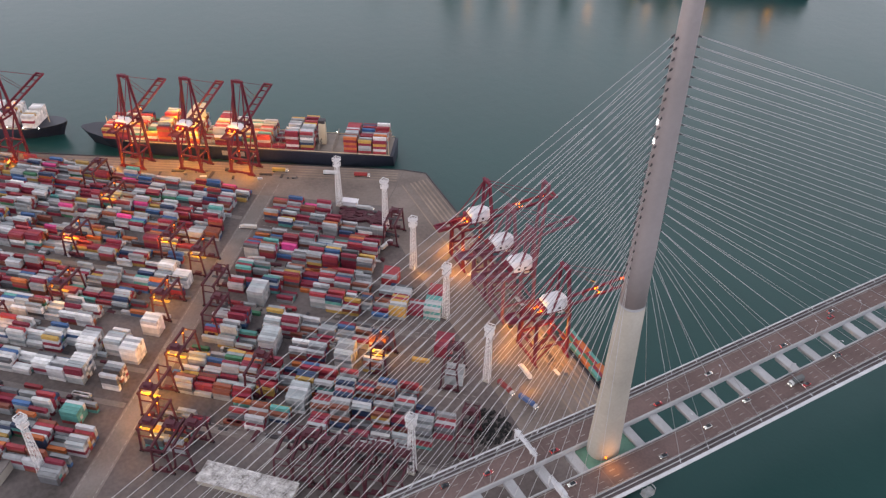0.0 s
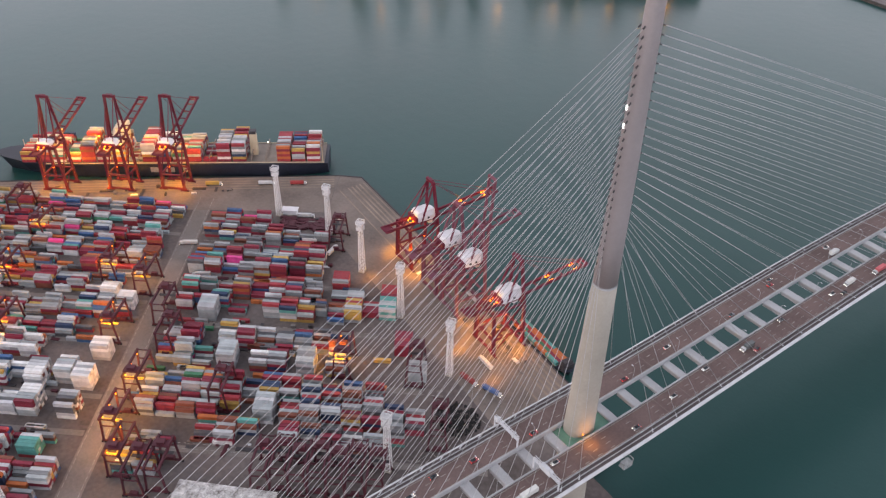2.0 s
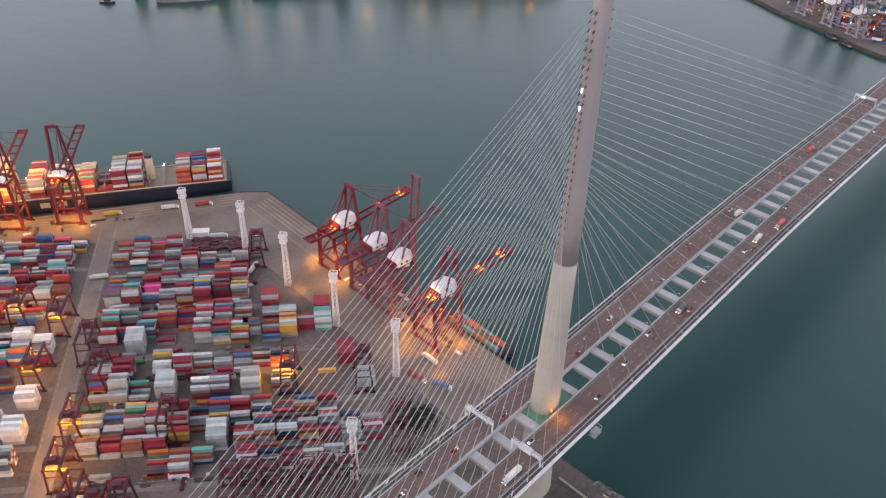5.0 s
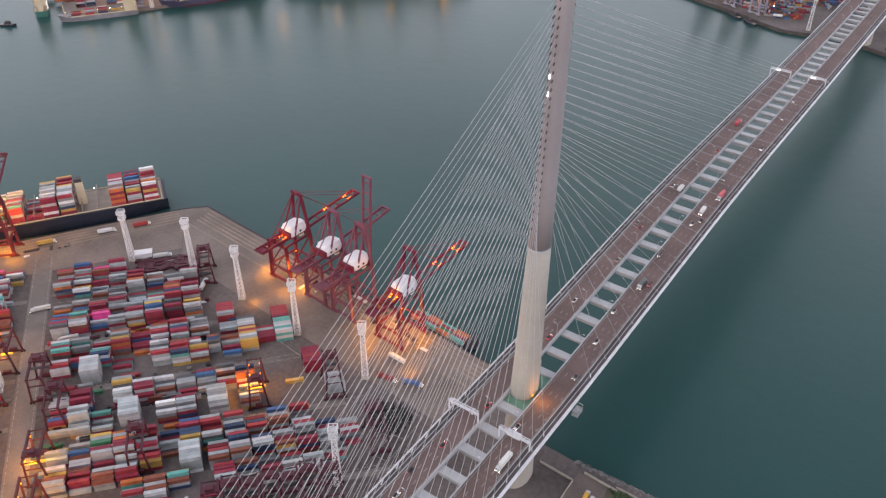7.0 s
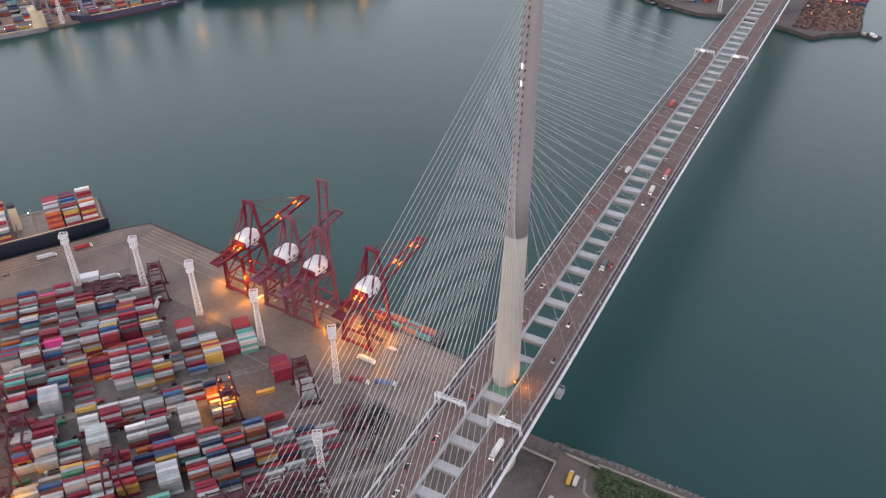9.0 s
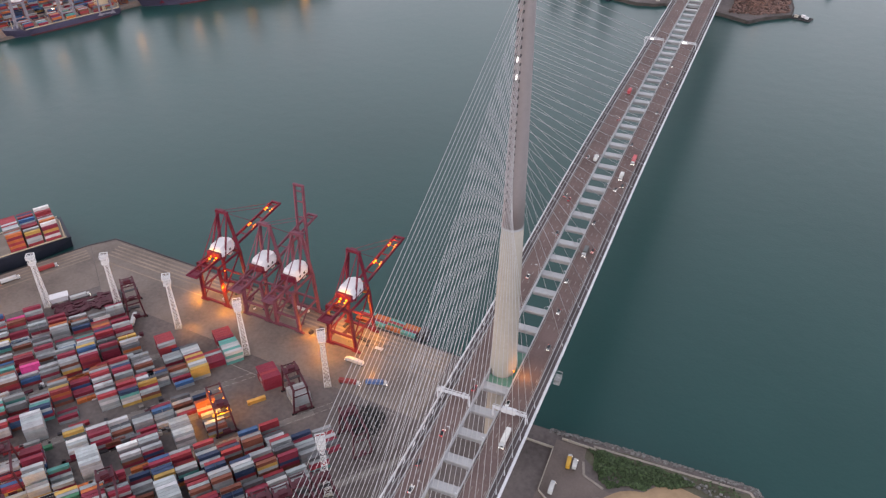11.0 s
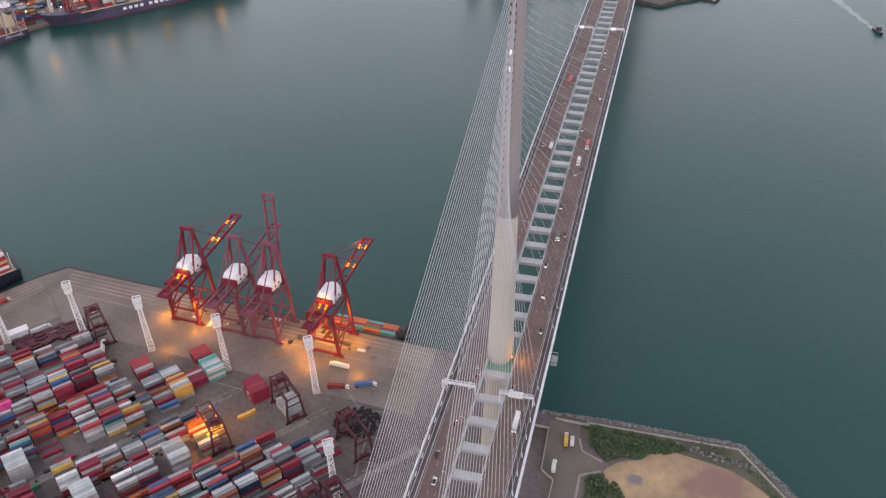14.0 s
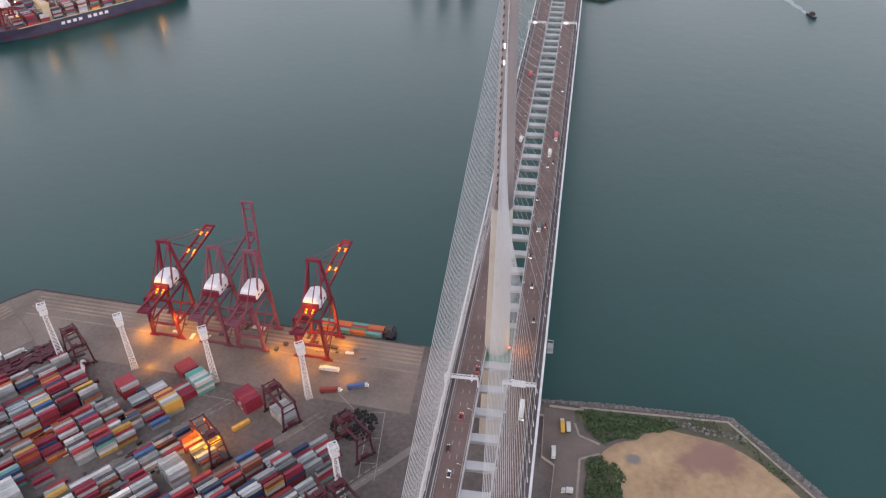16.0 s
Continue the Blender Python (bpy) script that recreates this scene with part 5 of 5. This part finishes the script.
tagged(part("far_yard_lamps", far_lamps, [ORANGE_GLOW, DARK]), "glowing orange yard lamps on the far shore", "lamps", "", "stuff")
tagged(part("far_yard_lamps", white_lamps, [WHITE_GLOW, DARK]), "small white yard lamps on the far shore", "lamps", "", "stuff")
for u, off, e in ((0.02, 20, 5000), (0.2, 50, 6000), (0.45, 40, 6000), (0.7, 50, 6000), (0.95, 40, 6000), (0.3, 110, 7000), (0.6, 120, 7000), (-0.1, 50, 6000)):
    q = far_place(u, off)
    lamp_light(q.x, q.y, 18, e, SODIUM, 1.5)
for u, e in ((0.03, 5000), (0.16, 4000), (0.38, 9000), (0.55, 6000), (0.72, 6000), (0.9, 8000)):
    q = far_place(u, -34)
    lamp_light(q.x, q.y, 30, e, SODIUM, 2.0)
for x, y, e in ((-200, 915, 4000), (-150, 905, 4000), (60, 890, 2500)):
    lamp_light(x, y, 16, e, SODIUM, 1.5)
for x, y in ((-75, 868), (-858, 408), (-768, 600)):
    copy_thing(first_mast, pose(x, y, 4, 0, 0, 20))

# ---- land beside the tower ----
rocks = Shape()
SHORE = [(21, 30), (69, 32), (145, 31), (169, 4), (191, -23), (278, -135)]
for i in range(len(SHORE) - 1):
    p, q = Vector(SHORE[i]), Vector(SHORE[i + 1])
    n = int((q - p).length * 8)
    d = (q - p).normalized()
    out = Vector((-d.y, d.x))
    for j in range(n):
        c = p.lerp(q, rnd.random()) + out * rnd.uniform(-3.6, 3.2)
        o = (c - p).dot(out)
        z = 4.6 - (o + 3.4) * 0.75 + rnd.uniform(-0.2, 0.3)
        r = rnd.uniform(0.5, 1.25)
        t = Matrix.Translation((c.x, c.y, z)) @ Euler((rnd.uniform(0, 6), rnd.uniform(0, 6), rnd.uniform(0, 6))).to_matrix().to_4x4()
        v = [t @ Vector((sx * r * rnd.uniform(0.6, 1.0), sy * r * rnd.uniform(0.6, 1.0), sz * r * rnd.uniform(0.5, 0.9))) for sz in (-1, 1) for sx, sy in ((-1, -1), (1, -1), (1, 1), (-1, 1))]
        rocks.add(v, [(3, 2, 1, 0), (4, 5, 6, 7), (0, 1, 5, 4), (1, 2, 6, 5), (2, 3, 7, 6), (3, 0, 4, 7)])
for j in range(70):
    c = Vector((rnd.uniform(104, 152), 0))
    c.y = 21 - 0.22 * (c.x - 104) + rnd.uniform(-2.5, 2.5)
    r = rnd.uniform(0.4, 1.1)
    t = Matrix.Translation((c.x, c.y, GROUND + 0.2)) @ Euler((rnd.uniform(0, 6), rnd.uniform(0, 6), 0)).to_matrix().to_4x4()
    rocks.add([t @ Vector((sx * r, sy * r * 0.8, sz * r * 0.7)) for sz in (-1, 1) for sx, sy in ((-1, -1), (1, -1), (1, 1), (-1, 1))], [(3, 2, 1, 0), (4, 5, 6, 7), (0, 1, 5, 4), (1, 2, 6, 5), (2, 3, 7, 6), (3, 0, 4, 7)])
tagged(part("shore_rocks", rocks, ROCK), "grey boulders of the sloping sea wall", "rocks", "", "stuff")
bank = Shape()
for i in range(len(SHORE) - 1):
    p, q = Vector(SHORE[i]), Vector(SHORE[i + 1])
    d = (q - p).normalized()
    out = Vector((-d.y, d.x))
    a, b, c, e = p - out * 4, q - out * 4, q + out * 4.5, p + out * 4.5
    bank.add([(a.x, a.y, 4.95), (b.x, b.y, 4.95), (c.x, c.y, -1.5), (e.x, e.y, -1.5)], [(3, 2, 1, 0)])
setting("sea_wall_bank", bank, mat("bank_stone", (0.085, 0.08, 0.075), 0.9, 0, 0.4, 0.4, 2.0, 0.4), "stone bank of the sea wall", "sea wall")


def mound(cx, cy, rx, ry, h, n=34, z=GROUND, seed=0.0, turn=0.0):
    """A low uneven heap, fading into the ground at its rim."""
    sh = Shape()
    v, f = [(cx, cy, z + h)], []
    rings_ = 12
    for k in range(1, rings_ + 1):
        u = k / rings_
        for i in range(n):
            a = 2 * math.pi * i / n
            edge_ = 1 + 0.16 * noise.noise((math.cos(a) * 1.6 + seed, math.sin(a) * 1.6, seed))
            x, y = rx * u * edge_ * math.cos(a), ry * u * edge_ * math.sin(a)
            c, s_ = math.cos(turn), math.sin(turn)
            x, y = x * c - y * s_, x * s_ + y * c
            hh = h * (1 - u * u) * (1 + 0.4 * noise.noise((x * 0.06 + seed, y * 0.06, 0))) + (0.03 if k < rings_ else -0.4)
            v.append((cx + x, cy + y, z + hh))
    f += [(0, 1 + i, 1 + (i + 1) % n) for i in range(n)]
    for k in range(rings_ - 1):
        f += [(1 + k * n + i, 1 + (k + 1) * n + i, 1 + (k + 1) * n + (i + 1) % n, 1 + k * n + (i + 1) % n) for i in range(n)]
    return sh.add(v, f)


tagged(part("sand_heap", mound(134, -46, 74, 50, 2.2, seed=3.1, turn=-0.72), SAND, None, "", True), "broad heap of bare tan sand", "sand", "", "stuff")
tagged(part("sand_heap", mound(110, -120, 80, 60, 2.0, seed=5.1), SAND, None, "", True), "broad heap of bare tan sand", "sand", "", "stuff")
tagged(part("sand_heap", mound(104, -12, 40, 19, 1.2, seed=9.3, turn=0.12), SAND, None, "", True), "broad heap of bare tan sand", "sand", "", "stuff")
setting("soil_patch", Shape().prism([(46, 24), (70, 27), (100, 26), (140, 23), (156, 0), (120, 12), (86, 10), (66, 6), (55, 8), (47, 14)], GROUND - 0.5, GROUND + 0.05), SOIL, "dark overgrown soil beside the sea wall", "soil")
setting("soil_patch", Shape().prism([(140, 24), (150, 23), (165, 0), (187, -27), (262, -125), (235, -150), (150, -60), (130, -10)], GROUND - 0.5, GROUND + 0.042), SOIL, "dark overgrown soil beside the sea wall", "soil")
setting("soil_patch", Shape().prism([(55, -18), (64, -15), (71, -19), (76, -30), (74, -42), (79, -60), (76, -80), (56, -80)], GROUND - 0.5, GROUND + 0.05), SOIL, "dark overgrown soil beside the road", "soil")
setting("road", Shape().prism([(27, 22), (52, 22), (46, 10), (50, 0), (62, -5), (76, -7), (76, -11), (60, -12), (54, -20), (53, -120), (34, -120), (36, -40), (27, -30)], GROUND - 0.5, GROUND + 0.045), mat("service_road", (0.16, 0.128, 0.115), 0.85, 0, 0.3, 0.06, 0.8), "pale brown service road", "road")
leaves = Shape()


def inside(poly, x, y):
    """True where a place lies inside an outline."""
    hit_ = False
    for (ax, ay), (bx, by) in zip(poly, poly[1:] + poly[:1]):
        if (ay > y) != (by > y) and x < (bx - ax) * (y - ay) / (by - ay) + ax:
            hit_ = not hit_
    return hit_


SCRUB = ([(50, 22.5), (106, 22.5), (112, 18), (104, 13), (92, 8), (84, 4), (74, 2), (66, -4), (58, 3), (52, 11)],
         [(55, -17), (64, -14), (72, -18), (79, -26), (76, -40), (82, -60), (78, -90), (54, -90)],
         [(106, 23.5), (142, 23.5), (150, 13), (176, -19), (171, -21), (156, -3), (143, 16), (120, 18)])
for poly, n in zip(SCRUB, (11500, 6000, 1700)):
    xs, ys = [p[0] for p in poly], [p[1] for p in poly]
    for i in range(n):
        x, y = rnd.uniform(min(xs) - 2, max(xs) + 2), rnd.uniform(min(ys) - 2, max(ys) + 2)
        jx, jy = 3.2 * noise.noise((x * 0.16, y * 0.16, 5.0)), 3.2 * noise.noise((x * 0.16, y * 0.16, 9.0))
        if not inside(poly, x + jx, y + jy):
            continue
        d = noise.noise((x * 0.11, y * 0.11, 2.0))
        if d < -0.3 and rnd.random() < 0.8:
            continue
        top = 0.4 + 3.4 * max(0, d + 0.2) * rnd.random()
        r = rnd.uniform(0.35, 0.95)
        t = Matrix.Translation((x, y, GROUND + top)) @ Euler((rnd.uniform(-0.9, 0.9), rnd.uniform(-0.9, 0.9), rnd.uniform(0, 6))).to_matrix().to_4x4()
        leaves.add([t @ Vector(p) for p in ((-r, -r * 0.5, 0), (0, -r * 0.7, r * 0.3), (r, -r * 0.3, 0), (r * 0.8, r * 0.6, -0.1), (0, r * 0.8, r * 0.25), (-r * 0.9, r * 0.5, 0))], [(0, 1, 4, 5), (1, 2, 3, 4)])
tagged(part("scrub", leaves, LEAF), "dense dark green scrub on waste ground", "shrubs", "", "stuff")
path = Shape()
for p, q in (((50, 25), (143, 25.2)), ((143, 25.2), (152, 14)), ((152, 14), (186, -28)), ((186, -28), (270, -136)), ((47, 11), (50, 1)), ((50, 1), (63, -4.5)), ((63, -12), (51, -18)), ((51, -18), (50, -70))):
    path.beam((*p, GROUND + 0.05), (*q, GROUND + 0.05), 1.5, 0.35)
setting("pavement", path, mat("path_concrete", (0.30, 0.26, 0.225), 0.85, 0, 0.3, 0.2, 1.5), "narrow pale concrete path beside the scrub", "path")
wall = Shape()
for p, q in (((27, 14), (28, -20)), ((28, -20), (36, -26)), ((36, -26), (35, -60)), ((35, -60), (35, -140)), ((30, 23), (52, 22)), ((27, 14), (4, 15))):
    wall.beam((*p, GROUND + 1.0), (*q, GROUND + 1.0), 0.35, 2.0)
setting("boundary_wall", wall, CONCRETE, "low concrete boundary wall", "wall")
truck((0.62, 0.36, 0.05), "lorry with bright yellow cargo body parked on the road", pose(39, 9, GROUND + 0.1, 0, 0, 5), 8, group="parked lorries")
truck((0.6, 0.6, 0.58), "lorry with a white cargo box parked on the service road", pose(43, 7, GROUND + 0.1, 0, 0, 4), 5, group="parked lorries")
truck((0.62, 0.62, 0.6), "lorry with a white cargo box parked on the service road", pose(35, -14, GROUND + 0.1, 0, 0, 2), 7, group="parked lorries")
truck((0.62, 0.62, 0.6), "lorry with a white cargo box parked on the service road", pose(44, -44, GROUND + 0.1, 0, 0, 90), 4, group="parked lorries")

# lorries on the quay and yard roads
for x, y, c, r, ln, lab in ((-128, 36, (0.66, 0.64, 0.6), 86, 12, "tractor with a long white tank trailer"), (-95, 24, (0.07, 0.13, 0.30), -72, 12, "tractor with a blue container trailer"), (-112, 17, (0.25, 0.04, 0.04), -80, 12, "tractor with a dark red container trailer"),
                            (-300, 18, (0.6, 0.6, 0.6), 30, 12, "tractor with a white container trailer"), (-352, 24, (0.5, 0.5, 0.5), -38, 12, "tractor with a grey container trailer"), (-404, 44, (0.35, 0.05, 0.05), -33, 12, "tractor with a dark red container trailer"),
                            (-420, 20, (0.6, 0.6, 0.6), -33, 12, "tractor with a white container trailer"), (-446, -20, (0.5, 0.33, 0.08), -33, 12, "tractor with a yellow container trailer"), (-330, -90, (0.6, 0.6, 0.6), 145, 12, "tractor with a white container trailer"),
                            (-376, -82, (0.6, 0.58, 0.55), 145, 12, "tractor with a white container trailer")):
    truck(c, lab + " on the yard paving", pose(x, y, GROUND + 0.09, 0, 0, r), ln, group="yard tractors")
# flat roofed sheds and low clutter
shed = thing("warehouse_shed", "low shed with a pale mottled flat roof", "shed", "", pose(-120, -158, GROUND, 0, 0, 46))
part("wall", Shape().box(-29, 29, -7, 7, 0, 4.2), CONCRETE, shed)
PALE_ROOF = mat("pale_roof", (0.50, 0.49, 0.48), 0.85, 0, 0.75, 0.22, 0.9, stain=(0.14, 0.125, 0.115))
part("roof", Shape().box(-29.6, 29.6, -7.6, 7.6, 4.2, 4.6), PALE_ROOF, shed, "pale mottled flat roof")
office = thing("yard_office", "grey flat-roofed yard building", "building", "", pose(-206, -290, GROUND, 0, 0, 52))
part("wall", Shape().box(-16, 16, -12, 12, 0, 7), CONCRETE, office)
part("roof", Shape().box(-16.5, 16.5, -12.5, 12.5, 7, 7.4).box(-16.5, -16, -12.5, 12.5, 7.4, 8.1).box(16, 16.5, -12.5, 12.5, 7.4, 8.1).box(-8, -2, -5, 3, 7.4, 9.4), LANE, office, "grey flat roof with a parapet")
gate = thing("gate_booth", "white control booth on low legs", "booth", "", pose(-368, 12, GROUND, 0, 0, 50))
part("booth_body", Shape().box(-6, 6, -3, 3, 0.4, 4.4).box(-7, 7, -3.6, 3.6, 4.4, 4.8), HOUSE_WHITE, gate)
part("step", Shape().box(-2, 2, -4, -3, 0, 0.4), CONCRETE, gate)
scrap = Shape()
for i in range(150):
    a, b = rnd.uniform(74, 118), rnd.uniform(14, 30)
    p = yard(a, b)
    t = pose(p.x, p.y, GROUND + 0.04, 0, 0, ROW + rnd.choice((0, 0, 90)) + rnd.uniform(-4, 4))
    scrap.box(-3, 3, -1.1, 1.1, 0, rnd.uniform(0.5, 2.0), 0, t)
tagged(part("spreader_store", scrap, [RTG_RED]), "dark red spreaders and frames stored on the paving", "equipment", "", "stuff")
clutter = Shape()
for i in range(620):
    k = i % 4
    if k < 2:
        a, b = rnd.choice((rnd.uniform(14, 125), rnd.uniform(-230, -14))), rnd.choice((18, 46, 80, 103, 128, 155, 181, 206, 230, 266)) + rnd.uniform(-3.5, 3.5)
        p, turn = yard(a, b), ROW
    elif k == 2:
        x = rnd.uniform(-262, -100)
        p, turn = Vector((x, quay_at(x) + rnd.uniform(1, 24), 0)), -4
    else:
        u = rnd.random()
        p, turn = Vector((-590 + 150 * u + rnd.uniform(6, 22), -225 + 225 * u - rnd.uniform(4, 14), 0)), 58
    if k > 1 and rnd.random() < 0.8:
        continue
    t = pose(p.x, p.y, GROUND + 0.05, 0, 0, turn + rnd.choice((0, 0, 90)) + rnd.uniform(-6, 6))
    l, w_, h = rnd.choice(((4.4, 1.8, 1.4), (2.0, 1.2, 0.8), (6.0, 2.4, 0.5), (12.0, 2.4, 1.1), (3.0, 2.4, 2.4), (1.2, 1.2, 1.1)))
    clutter.box(-l / 2, l / 2, -w_ / 2, w_ / 2, 0, h, rnd.choice((0, 0, 0, 1, 2, 3)), t)
tagged(part("yard_clutter", clutter, [DARK, LANE, RTG_RED, PALE_STEEL]), "small bins, trailers and fittings scattered on the paving", "yard equipment", "", "stuff")
tyres = Shape()
for i in range(260):
    a, r = rnd.uniform(0, 6.28), 13 * math.sqrt(rnd.random())
    x, y = yard(226, 230).x + 1.2 * r * math.cos(a), yard(226, 230).y + r * math.sin(a)
    z = GROUND + 0.04
    tyres.tube((x, y, z), (x, y, z + rnd.uniform(0.3, 1.6)), rnd.uniform(0.5, 1.0), None, 7)
tagged(part("tyre_store", tyres, TYRE), "piles of dark tyres and drums on the paving", "tyres", "", "stuff")
for x, y, e in ((-251, 22, 2200), (-273, 58, 3400), (-232, 55.5, 3400), (-167, 50, 4200), (-108, 30, 2200), (-146, 30, 2600), (-120, 62, 3600), (-150, 66, 2600)):
    lamp_light(x, y, GROUND + 5.0, e * 1.5)
lamp_light(-137, 60, GROUND + 17, 21000)
lamp_light(-240, 52, GROUND + 20, 10000)
